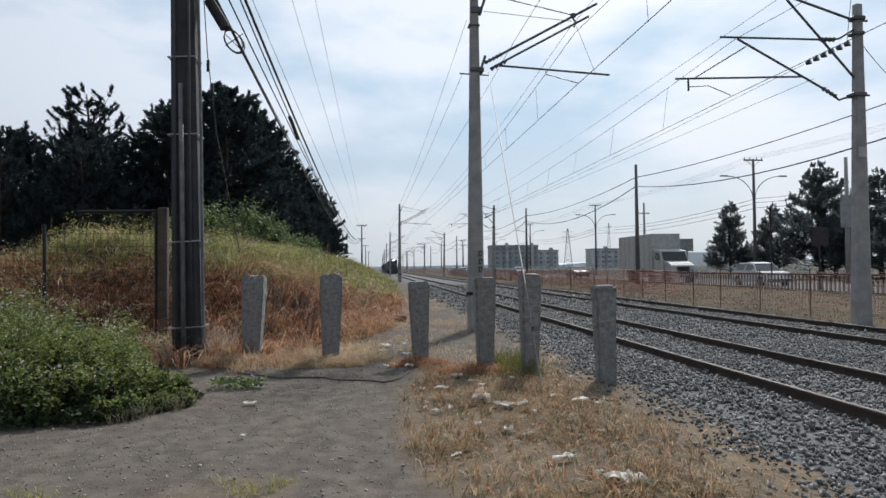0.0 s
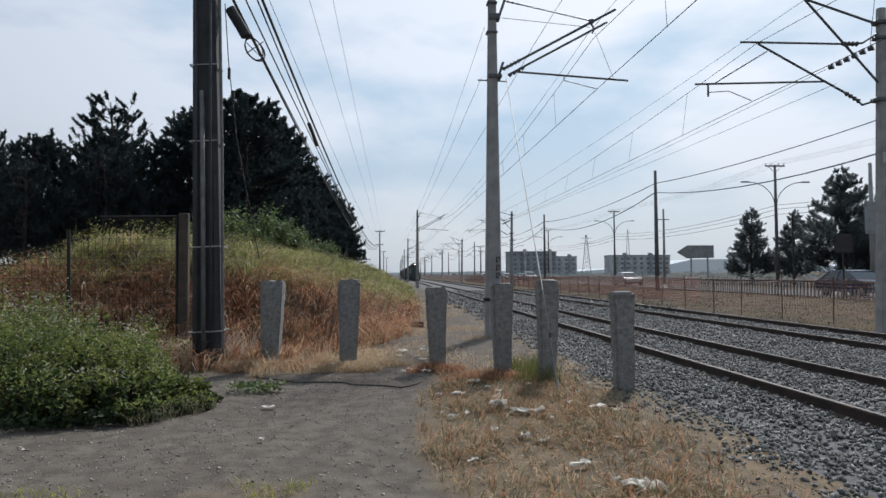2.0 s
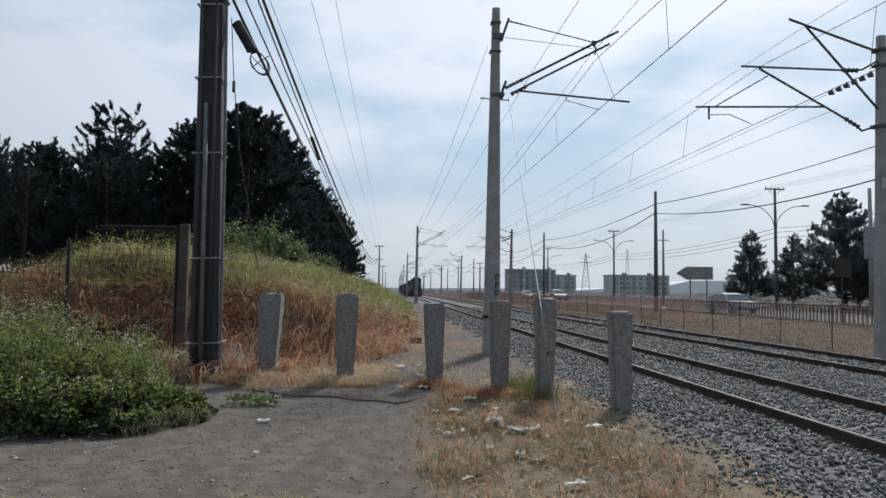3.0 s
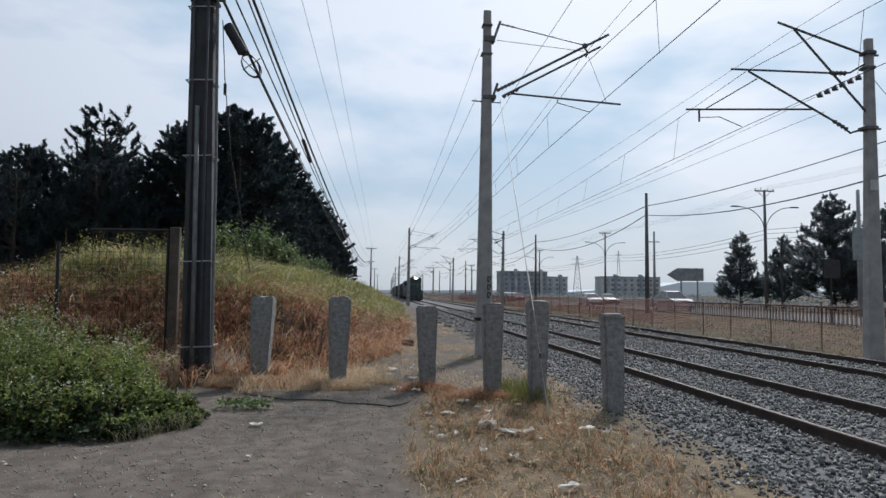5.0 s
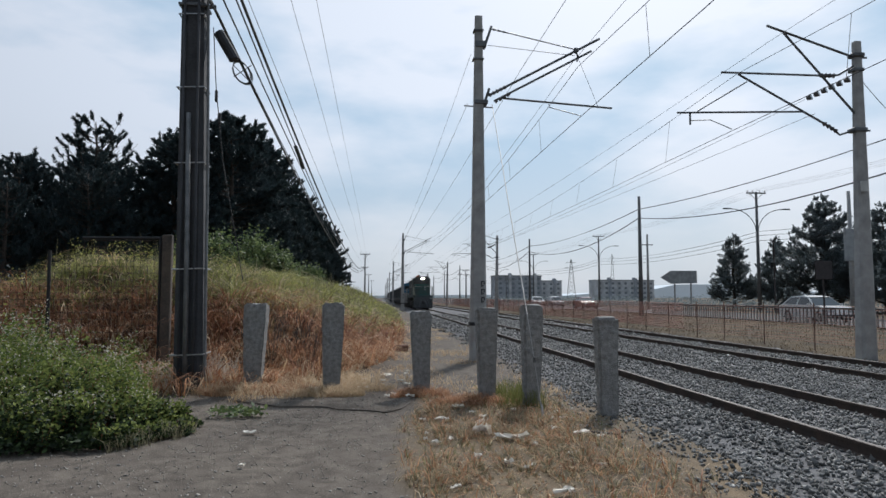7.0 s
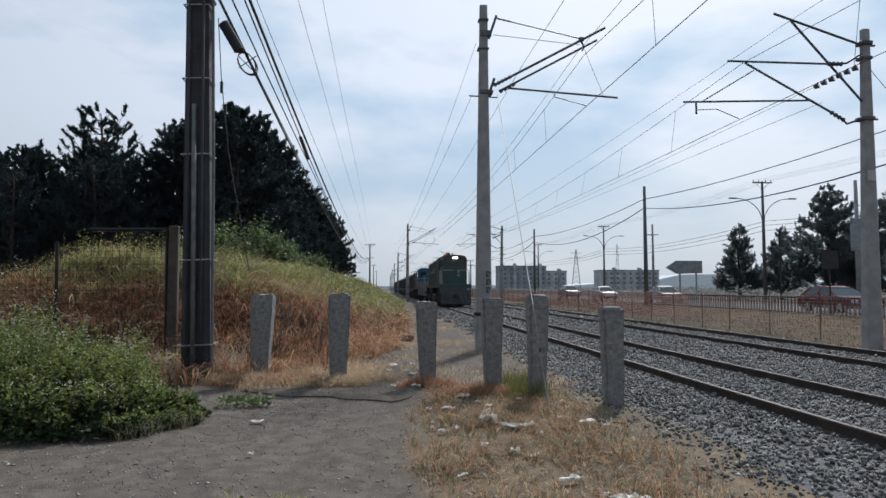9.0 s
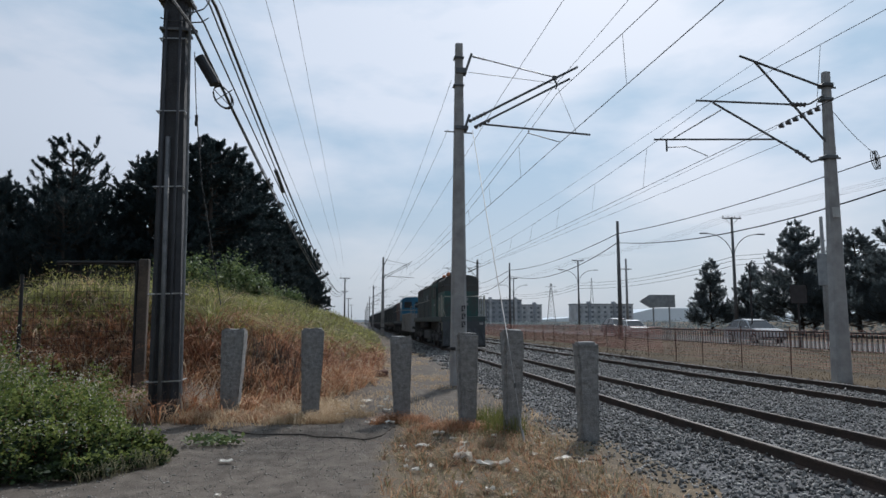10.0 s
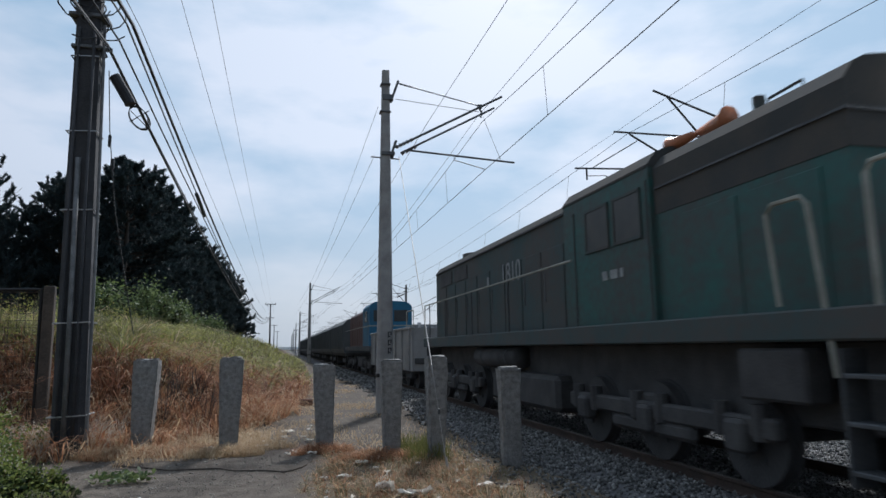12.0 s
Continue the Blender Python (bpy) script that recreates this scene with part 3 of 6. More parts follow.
def mast_far(x, y):
    ob = thing("catenary_mast", x, y, -0.2, "grey concrete railway mast with a tubular cantilever and insulators", "mast", "masts of the overhead line")
    o = lambda px, pz, dy=0.0: (px - 13.95, dy, pz + 0.2)
    part("column", tapered(Mesh(), 0.50, 0.22, 9.42, 0.8, 0, 0.15), CONCRETE, ob)
    part("top_boom", Mesh().tube([o(14.0, 8.75), o(11.3, 9.60)], 0.035, 8), GALV, ob)
    part("top_strut", Mesh().tube([o(11.8, 9.42), o(14.0, 7.0)], 0.035, 8), GALV, ob)
    part("tie_tube", Mesh().tube([o(14.0, 8.5), o(13.5, 8.2), o(13.2, 8.16), o(9.85, 8.15)], 0.03, 8), GALV, ob)
    part("insulator", knobs(Mesh(), o(13.35, 8.17), o(12.85, 8.16), 4, 0.075), INSUL, ob)
    part("main_strut", Mesh().tube([o(14.0, 6.58), o(13.44, 6.40), o(13.2, 6.6), o(10.37, 8.11)], 0.032, 8), GALV, ob)
    part("insulator", knobs(Mesh(), o(13.35, 6.5), o(12.9, 6.76), 4, 0.07), INSUL, ob)
    part("registration_tube", Mesh().tube([o(12.3, 7.06), o(8.49, 6.92)], 0.028, 8), GALV, ob)
    part("stay_rod", Mesh().tube([o(10.63, 7.9), o(9.1, 6.98)], 0.018), GALV, ob)
    part("drop_post", Mesh().tube([o(8.87, 6.95), o(8.87, 6.58)], 0.03).tube([o(8.88, 6.7), o(9.47, 6.74), o(10.13, 6.48)], 0.014), GALV, ob)
    part("band", Mesh().box(0.12, 0, 9.0, 0.36, 0.3, 0.12, 0.02).box(0.3, 0, 8.95, 0.3, 0.05, 0.05), GALV, ob)
    part("band", Mesh().box(0.1, 0, 8.55, 0.34, 0.3, 0.1, 0.02), GALV, ob)
    part("band", Mesh().box(0.06, 0, 6.75, 0.42, 0.34, 0.12, 0.02).box(0.3, 0, 6.75, 0.3, 0.05, 0.05), GALV, ob)
    part("strain_insulator", knobs(Mesh(), o(13.85, 8.1, 0), o(13.1, 7.75, 1.0), 6, 0.1), INSUL, ob)
    part("sign_plate", Mesh().box(0.0, -0.24, 5.05, 0.24, 0.02, 0.30, 0.004), WHITE_PAINT, ob, "small pale plate")
    return ob


near_mast, far_mast = mast_near(2.66, 17.0), mast_far(13.95, 17.3)
for k in (-1, 1, 2, 3, 4, 5, 6):
    copy_thing(near_mast, pose(2.66 + 0.38 * max(0, k), 17 + 61 * k, -0.06))
    copy_thing(far_mast, pose(13.95 + 0.5 * max(0, k), 17.3 + 61 * k, -0.2))


def run(m, knots, sag, r, n=14, sides=4):
    """One continuous wire that sags between its supports."""
    pts = []
    for a, b in zip(knots, knots[1:]):
        a, b = Vector(a), Vector(b)
        pts += [a.lerp(b, i / n) - Vector((0, 0, sag * 4 * (i / n) * (1 - i / n))) for i in range(n)]
    return m.tube(pts + [Vector(knots[-1])], r, sides)


def span(m, a, b, sag, r, n=14, sides=4):
    a, b = Vector(a), Vector(b)
    pts = [a.lerp(b, i / n) - Vector((0, 0, sag * 4 * (i / n) * (1 - i / n))) for i in range(n + 1)]
    return m.tube(pts, r, sides)


for x_m, z_m, x_c, z_c, y0, sag in ((5.5, 8.05, 5.56, 6.64, 17.0, 1.1), (10.33, 8.12, 10.13, 6.44, 17.3, 0.8)):
    line = thing("overhead_wire", x_m, y0, z_m, "dark messenger wire with droppers holding a contact wire", "wire", "overhead line wires")
    mm, cc = Mesh(), Mesh()
    run(mm, [(0, k * 61.0, 0) for k in range(-1, 7)], sag, 0.008)
    run(cc, [(x_c - x_m, k * 61.0, z_c - z_m) for k in range(-1, 7)], 0.05, 0.009)
    part("messenger_wire", mm, WIRE, line)
    part("contact_wire", cc, WIRE, line)
    for k in range(-1, 3):
        for i in range(11):
            t = (4.4 + 5.2 * i) / 61.0
            part("dropper", Mesh().tube([(0, (k + t) * 61.0, -sag * 4 * t * (1 - t)), (x_c - x_m, (k + t) * 61.0, z_c - z_m - 0.04)], 0.006, 4), THIN_WIRE, line)
for a, b, sag, r, lab in (((3.85, -44, 7.9), (3.85, 17, 7.85), 0.1, 0.010, ""), ((3.85, 17, 7.85), (3.85, 78, 7.9), 0.4, 0.010, ""), ((5.33, -44, 8.4), (5.33, 17, 8.15), 0.2, 0.009, ""), ((5.33, 17, 8.15), (5.4, 78, 8.2), 0.95, 0.009, ""), ((11.62, -43.7, 9.3), (11.62, 17.3, 9.3), 0.2, 0.010, ""), ((11.62, 17.3, 9.3), (11.62, 78.3, 9.3), 0.2, 0.010, ""), ((11.62, 78.3, 9.3), (11.62, 139.3, 9.3), 0.2, 0.010, ""), ((13.1, 18.3, 7.75), (10.1, 78.3, 6.45), 0.25, 0.011, ""), ((12.9, 17.6, 7.1), (10.2, 78.3, 6.5), 0.1, 0.011, ""), ((14.1, 17.3, 8.2), (20.8, 23.1, 8.35), 0.15, 0.016, ""), ((2.5, 17, 8.3), (1.6, 78, 6.8), 0.9, 0.009, ""), ((2.4, 17, 6.9), (1.4, 78, 5.6), 0.5, 0.009, "")):
    part("line_wire", span(Mesh(), a, b, sag, r * 0.65), THIN_WIRE, None, "thin dark wire strung from mast to mast")
    tagged(bpy.context.scene.collection.objects[-1], category="wire", group="feeder wires")
guy = thing("guy_wire", 2.2, 8.35, 0, "pale twisted guy wire anchored in the soil beside the posts", "wire")
part("strand", Mesh().tube([(0, 0, -0.05), (-0.08, 0.58, 1.41), (0.85, 8.5, 6.85)], 0.009, 5), GUY, guy)
part("anchor_grip", Mesh().tube([(0, 0, 0.0), (-0.012, 0.09, 0.22)], 0.016, 6), GUY, guy)
part("wire_clamp", Mesh().box(-0.045, 0.32, 0.79, 0.03, 0.05, 0.07, 0.008), GALV, guy)

# ---------- utility pole with conduits ----------
pole = thing("utility_pole", -3.34, 12.0, 0, "dark square concrete utility pole strapped with conduit pipes", "pole")
part("shaft", tapered(Mesh(), 0.52, 0.36, 9.6, 0.8, 0, -0.15), POLE_DARK, pole)
for cx0, r in ((-0.15, 0.030), (-0.03, 0.055), (0.10, 0.035)):
    part("conduit", Mesh().tube([(cx0, -0.25, -0.1), (cx0 - 0.03, -0.235, 2.5), (cx0 - 0.08, -0.20, 5.0 + 2.4 * (r < 0.052))], r * 0.8, 8), CONDUIT if r == 0.055 else POLE_DARK, pole, "vertical conduit pipe", smooth=True)
# pale tube added to paint the sunlit right edge of the pole
part("edge_strip", Mesh().tube([(0.285, -0.17, 0.0), (0.24, -0.15, 4.0), (0.16, -0.13, 7.5)], 0.026, 8), CONDUIT, pole, "pale strip painting the pole's sunlit corner")
for z, w in ((0.63, 0.575), (2.15, 0.545), (4.07, 0.505), (5.47, 0.475), (6.85, 0.445)):
    xx = -0.15 * z / 9.6
    part("band", Mesh().tube([(xx - w / 2, -w * 0.46, z), (xx + w / 2, -w * 0.46, z + 0.02)], 0.014, 5).tube([(xx + w / 2, -w * 0.46, z + 0.02), (xx + w / 2, w * 0.44, z + 0.02)], 0.014, 5).tube([(xx - w / 2, -w * 0.46, z), (xx - w / 2, w * 0.44, z)], 0.014, 5), BAND, pole, "thin steel band")
part("clamp", Mesh().box(-0.1, 0, 7.05, 0.50, 0.42, 0.06, 0.01).box(0.2, -0.1, 7.05, 0.2, 0.07, 0.06), GALV, pole)
part("clamp", Mesh().box(-0.11, 0, 7.65, 0.62, 0.44, 0.06, 0.01), GALV, pole)
part("crossarm", Mesh().box(-0.12, -0.2, 8.0, 0.9, 0.1, 0.08, 0.01), GALV, pole)
for i in range(11):
    a, rr = rs.uniform(0, 6.28), rs.uniform(0.18, 0.42)
    c = Vector((rs.uniform(-0.35, 0.2), -0.25, rs.uniform(7.4, 8.6)))
    tangle = Mesh()
    tangle.tube([c + Vector((rr * math.cos(a + s * 0.55), 0.06 * s - 0.1, rr * 0.9 * math.sin(a + s * 0.55))) for s in range(9)], 0.014, 4)
    part("cable_loop", tangle, WIRE, pole, "loop of black cable")
box = thing("splice_box", -2.93, 12.3, 6.45, "grey cylindrical cable splice box hanging on the cables", "box")
part("case", Mesh().tube([(-0.15, 0.0, 0.27), (-0.13, 0, 0.24), (0.13, 0.0, -0.20), (0.15, 0, -0.25)], 0.10, 10), POLE_DARK, box)
coil = thing("cable_coil", -2.65, 12.4, 6.0, "black slack cable coiled on a cross frame", "cable")
for i in range(3):
    part("loop", Mesh().tube([(0.17 * math.cos(a) * (1 + 0.08 * i), 0.04 * i, 0.2 * math.sin(a) - 0.1 * math.cos(a)) for a in np.linspace(0, 6.3, 15)], 0.011, 4), WIRE, coil)
part("cross", Mesh().tube([(-0.17, 0, 0.14), (0.17, 0, -0.2)], 0.01, 4).tube([(-0.15, 0, -0.1), (0.18, 0, 0.14)], 0.01, 4), WIRE, coil)
copy_thing(coil, pose(20.8, 23.1, 8.15, 0, 0, 30)).scale = (1.6, 1.6, 1.6)
for x0, z0, x1, z1, sag, r in ((-3.15, 7.18, -3.2, 6.6, 1.4, 0.030), (-3.05, 7.0, -3.1, 6.7, 1.25, 0.014), (-2.95, 7.27, -3.0, 6.9, 1.15, 0.018), (-2.85, 7.62, -2.9, 7.0, 1.55, 0.018), (-2.75, 7.62, -2.8, 7.2, 1.4, 0.034), (-2.6, 7.55, -2.7, 7.6, 0.8, 0.007)):
    c = Mesh()
    run(c, [(x0 - 0.1, -38, z0), (x0, 12.0, z0)], sag, r, 12, 5)
    run(c, [(x0, 12.0, z0), (x1 + 0.6, 128, z1 + 0.6)], sag * 1.7, r, 30, 5)
    tagged(part("cable", c, WIRE), "black sagging telecom cable along the bank", "cable", "cables on the utility pole")
for x0, z in ((-2.2, 10.6), (-1.7, 11.25)):
    c = Mesh()
    run(c, [(x0, -40, z + 0.2), (x0, 60, z - 1.7), (x0, 140, z - 2.2)], 0.7, 0.007, 18, 4)
    tagged(part("power_line", c, THIN_WIRE), "thin high power line along the bank", "cable", "thin power lines")
splice = thing("cable_splice", -2.75, 21.6, 6.66, "black tapered splice sleeve hanging on the thick cable", "cable")
part("sleeve", Mesh().tube([(0, 0, 0), (0.01, 0.2, -0.03), (0.02, 2.0, -0.24), (0.02, 2.2, -0.26)], 0.062, 8), WIRE, splice)
drop = thing("service_drop", -3.1, 12, 6.2, "thin black service cable with a small clamp beside the pole", "cable")
part("cord", Mesh().tube([(0, 0, 0.5), (0.06, 0.05, -0.6), (0.16, 0.3, -2.0), (0.4, 1.2, -4.2)], 0.010, 4), WIRE, drop)
part("clamp", Mesh().box(0.07, 0.05, -0.8, 0.05, 0.05, 0.22, 0.01), WIRE, drop)
part("clamp", Mesh().box(0.12, 0.12, -1.2, 0.06, 0.05, 0.2, 0.01), WIRE, drop)

# ---------- gate frame with wire mesh ----------
gate = thing("wire_fence", -4.55, 14.3, 0.05, "rusty fence frame with woven wire between wooden posts", "fence")
part("wooden_post", Mesh().box(0.04, 0.0, 1.45, 0.20, 0.16, 3.0, 0.02), WOOD, gate, "thick weathered wooden post")
part("hinge_post", Mesh().tube([(-0.09, -0.02, -0.1), (-0.11, -0.02, 2.9)], 0.03, 8), BLACK, gate)
part("steel_post", Mesh().tube([(-2.35, 0.02, 0.3), (-2.38, 0.02, 2.60)], 0.035, 8), BLACK, gate)
part("top_rail", Mesh().tube([(-0.05, 0.02, 2.88), (-1.72, 0.02, 2.87)], 0.032, 8), BLACK, gate)
net = Mesh()
for i in range(32):
    net.tube([(-0.09 - i * 0.145, 0.03, 0.3), (-0.09 - i * 0.145, 0.03, 2.86 - 0.16 * max(0, min(4, i - 11)))], 0.005, 3, cap=False)
for i in range(19):
    net.tube([(-0.06, 0.03, 0.3 + i * 0.14), (-4.7 if i < 14 else -1.7, 0.03, 0.3 + i * 0.14)], 0.005, 3, cap=False)
part("wire_mesh", net, RAIL_SIDE, gate, "rusty woven wire")

# ---------- far side: net fence, picket rail, poles, lamps, sign ----------
net = thing("net_fence", 14.6, 0, -0.15, "faded orange plastic netting on rusty stakes beside the track", "fence")
for i in range(44):
    y = 12.5 + i * 2.7 + rs.uniform(-0.2, 0.2)
    part("stake", Mesh().tube([(0, y, -0.1), (rs.uniform(-0.04, 0.04), y, 1.62)], 0.021, 6), NET_POST, net)
strands = Mesh()
for i in range(13):
    strands.tube([(0.05, 8 + k * 9.0, 0.30 + i * 0.1 + 0.03 * math.sin(k * 2.1 + i)) for k in range(42)], 0.006, 3, cap=False)
    strands.tube([(0.07, 30 + k * 9.0, 0.34 + i * 0.1 + 0.03 * math.sin(k * 1.7 + i)) for k in range(40)], 0.020, 3, cap=False)
for i in range(520):
    y = 8 + i * 0.11 * (1 + i / 500)
    strands.tube([(0.05, y, 0.3), (0.05, y, 1.52)], 0.004 if y < 34 else 0.012, 3, cap=False)
part("netting", strands, NET, net, "orange plastic netting")
picket = thing("road_railing", 22.2, 0, 0.2, "dark steel railing with pale worn bars beside the highway", "railing")
part("top_rail", Mesh().box(0, 36, 0.92, 0.08, 30, 0.09, 0.01), FENCE_DARK, picket)
part("bottom_rail", Mesh().box(0, 36, 0.12, 0.05, 30, 0.05, 0.01), FENCE_DARK, picket)
bar, bar_pale = Mesh().box(0, 0, 0.5, 0.03, 0.07, 0.80).data("bar", FENCE_DARK), Mesh().box(0, 0, 0.36, 0.035, 0.07, 0.40).data("bar", BAR_PALE)
for i in range(100):
    y = 21.2 + i * 0.3
    for me in (bar, bar_pale):
        ob = new("bar", me)
        ob.parent = picket
        ob.location = (0.0 if me == bar else -0.03, y, 0)


def street_pole(x, y, h, wood=True, arms=0, cross=True, z=0.2):
    ob = thing("street_pole" if not arms else "street_lamp", x, y, z, "dark tapered pole carrying cables along the highway" if not arms else "tall pole with two curved lamp arms and a crossarm", "pole" if not arms else "street lamp", "poles along the highway")
    part("shaft", Mesh().tube([(0, 0, -0.3), (0, 0, h)], 0.19, 10, 0.11), POLE_WOOD if wood else CONCRETE, ob, smooth=True)
    if cross:
        part("crossarm", Mesh().box(0, 0, h - 0.12, 2.0, 0.12, 0.12, 0.01).tube([(-0.7, 0, h - 0.15), (0, 0, h - 0.8)], 0.025, 4).tube([(0.7, 0, h - 0.15), (0, 0, h - 0.8)], 0.025, 4), POLE_WOOD, ob)
        for q in (-0.9, -0.35, 0.35, 0.9):
            part("insulator", Mesh().tube([(q, 0, h - 0.06), (q, 0, h + 0.16)], 0.05, 6, 0.03), INSUL, ob)
    if arms:
        for s in (-1, 1):
            part("lamp_arm", Mesh().tube([(s * (0.1 + 2.6 * (k / 10) ** 1.5), 0, h - 3.9 + 2.2 * math.sin(k / 10 * math.pi / 2) ** 0.8) for k in range(11)], 0.042, 6), GALV, ob, smooth=True)
            part("lamp_head", Mesh().box(s * 3.05, 0, h - 1.68, 0.8, 0.28, 0.12, 0.04), GALV, ob, "grey lamp head")
    return ob


p0 = street_pole(20.9, 50.0, 9.55, cross=False)
for k in (-1, 1, 2, 3, 4, 5):
    copy_thing(p0, pose(20.9, 50 + 38 * k, 0.2))
l0 = street_pole(37.0, 60.0, 11.8, arms=2, z=0.2)
for k in (-1, 1, 2, 3, 4, 5):
    copy_thing(l0, pose(37.0, 60 + 46 * k, 0.2))
s0 = street_pole(33.5, 78.0, 9.3, wood=False, cross=False)
part("crosspiece", Mesh().box(0, 0, 8.0, 1.4, 0.1, 0.1), GALV, s0)
for x, y, h in ((-2.3, 128, 10.0), (-3.2, 175, 9.6), (-2.8, 230, 9.6), (26, 190, 9.5), (52, 260, 10), (44, 300, 11), (33, 240, 10), (60, 340, 12), (20, 260, 10), (16.5, 330, 10), (-2.5, 330, 10)):
    street_pole(x, y, h)
for x0, z, sag, r in ((20.8, 8.7, 0.62, 0.03), (20.85, 8.0, 1.4, 0.045), (20.95, 8.75, 0.62, 0.026)):
    c = Mesh()
    run(c, [(x0, 12 + 38 * k, z) for k in range(-1, 7)], sag, r * 0.8, 12, 4)
    tagged(part("cable", c, WIRE), "black cable sagging between highway poles", "cable", "highway cables")
for q in (-0.9, -0.35, 0.35, 0.9):
    c = Mesh()
    run(c, [(37 + q, 14 + 46 * k, 12.1) for k in range(-1, 6)], 0.6, 0.008, 12, 4)
    tagged(part("cable", c, THIN_WIRE), "thin wire on the street lamp crossarms", "cable", "highway cables")
for q in (7.2, 7.7, 8.1):
    c = Mesh()
    run(c, [(37.2, 14 + 46 * k, q) for k in range(-1, 6)], 0.7, 0.024, 12, 4)
    tagged(part("cable", c, WIRE), "dark cable sagging between street lamps", "cable", "highway cables")

sign = thing("arrow_sign", 33.6, 70, 0.2, "grey back of an arrow-shaped road sign on two posts", "sign")
part("board", Mesh().prism([(-2.1, 3.7), (-0.9, 3.0), (2.15, 3.05), (2.15, 4.45), (-0.9, 4.45)], -0.05, 0.05, "y"), SIGN_BACK, sign)
for q in (-0.4, 1.5):
    part("post", Mesh().tube([(q, 0.12, -0.2), (q, 0.12, 4.3)], 0.09, 8), SIGN_BACK, sign)
part("brace", Mesh().box(0.6, 0.1, 3.4, 3.0, 0.06, 0.08).box(0.6, 0.1, 4.1, 3.0, 0.06, 0.08), SIGN_BACK, sign)

board_pole = street_pole(32.0, 41.0, 8.7, wood=False, cross=False)
part("notice_board", Mesh().box(0, -0.25, 5.0, 1.35, 0.08, 2.2, 0.02), SIGN_BACK, board_pole, "grey rectangular board")
small = thing("road_sign", 22.7, 31.0, 0.2, "dark back of a square road sign on a post", "sign")
part("board", Mesh().box(0, 0, 2.85, 0.95, 0.04, 0.95, 0.03), FENCE_DARK, small)
part("post", Mesh().tube([(0, 0.06, -0.2), (0, 0.06, 3.2)], 0.045, 8), FENCE_DARK, small)
slim = thing("slim_post", 24.56, 38.0, 0.2, "thin dark steel post beside the highway", "post")
part("post", Mesh().tube([(0, 0.06, -0.2), (0, 0.06, 4.94)], 0.045, 8), FENCE_DARK, slim)
part("cap", Mesh().tube([(0, 0.06, 4.94), (0, 0.06, 5.02)], 0.06, 8), FENCE_DARK, slim)


def block(x, y, w, d, storeys, wall, rz=0):
    ob = thing("apartment_building", x, y, 0, "distant pale apartment block with rows of windows", "building", "distant apartment blocks", rz=rz)
    h = storeys * 2.75 + 0.8
    part("wall", Mesh().box(0, 0, h / 2, w, d, h), wall, ob)
    part("roof", Mesh().box(0, 0, h + 0.2, w + 0.6, d + 0.6, 0.4), WALL_GREY, ob)
    n = int(w // 4)
    pane = Mesh().box(0, 0, 0, 1.5, 0.12, 1.25).data("window", FAR_PANE)
    for i in range(n):
        for s in range(storeys):
            q = new("window", pane)
            q.parent = ob
            q.location = (-w / 2 + (i + 0.5) * w / n, -d / 2 - 0.03, 1.7 + s * 2.75)
    for i in range(2, n, 4):
        part("stair_tower", Mesh().box(-w / 2 + i * w / n, -d / 2 - 0.4, h / 2 + 0.6, 1.6, 0.8, h + 1.2), WALL_GREY if wall is WALL_PALE else WALL_PALE, ob)
        part("water_tank", Mesh().box(-w / 2 + i * w / n + 2, 0, h + 1.1, 1.6, 1.6, 1.5), WALL_GREY, ob)


block(84, 390, 28, 12, 5, WALL_GREY, 8)
block(106, 400, 14, 12, 4, WALL_PALE, 8)
block(146, 380, 36, 12, 4, WALL_PALE, 4)
block(196, 520, 30, 14, 2, WALL_GREY)
hills = Mesh()
hp = [(-2600, -20), (-2600, 20)] + [(-2600 + i * 130, 6 + (24 + 34 * (1 + math.sin(i * 0.9)) + 14 * math.sin(i * 2.3)) * (0.05 + 0.5 * (i > 25))) for i in range(1, 40)] + [(2600, 20), (2600, -20)]
tagged(part("distant_hills", hills.prism(hp, 2200, 2600, "y"), HILL), "pale hills on the horizon with painted, glowing haze", "hills", kind="structure")
for x, y, h in ((88, 290, 19), (185, 500, 36)):
    py = thing("pylon", x, y, 0, "distant steel lattice pylon", "pylon", "distant pylons")
    m = Mesh()
    for k in range(10):
        w0, w1, z0, z1 = 2.2 * (1 - k / 11), 2.2 * (1 - (k + 1) / 11), h * k / 10, h * (k + 1) / 10
        for s in (-1, 1):
            m.tube([(s * w0, 0, z0), (s * w1, 0, z1)], 0.13, 4).tube([(s * w0, 0, z0), (-s * w1, 0, z1)], 0.08, 4)
    part("lattice", m, GALV, py)
    part("arm", Mesh().tube([(-3, 0, h * 0.8), (3, 0, h * 0.8)], 0.12, 4).tube([(-2.4, 0, h * 0.92), (2.4, 0, h * 0.92)], 0.12, 4), GALV, py)


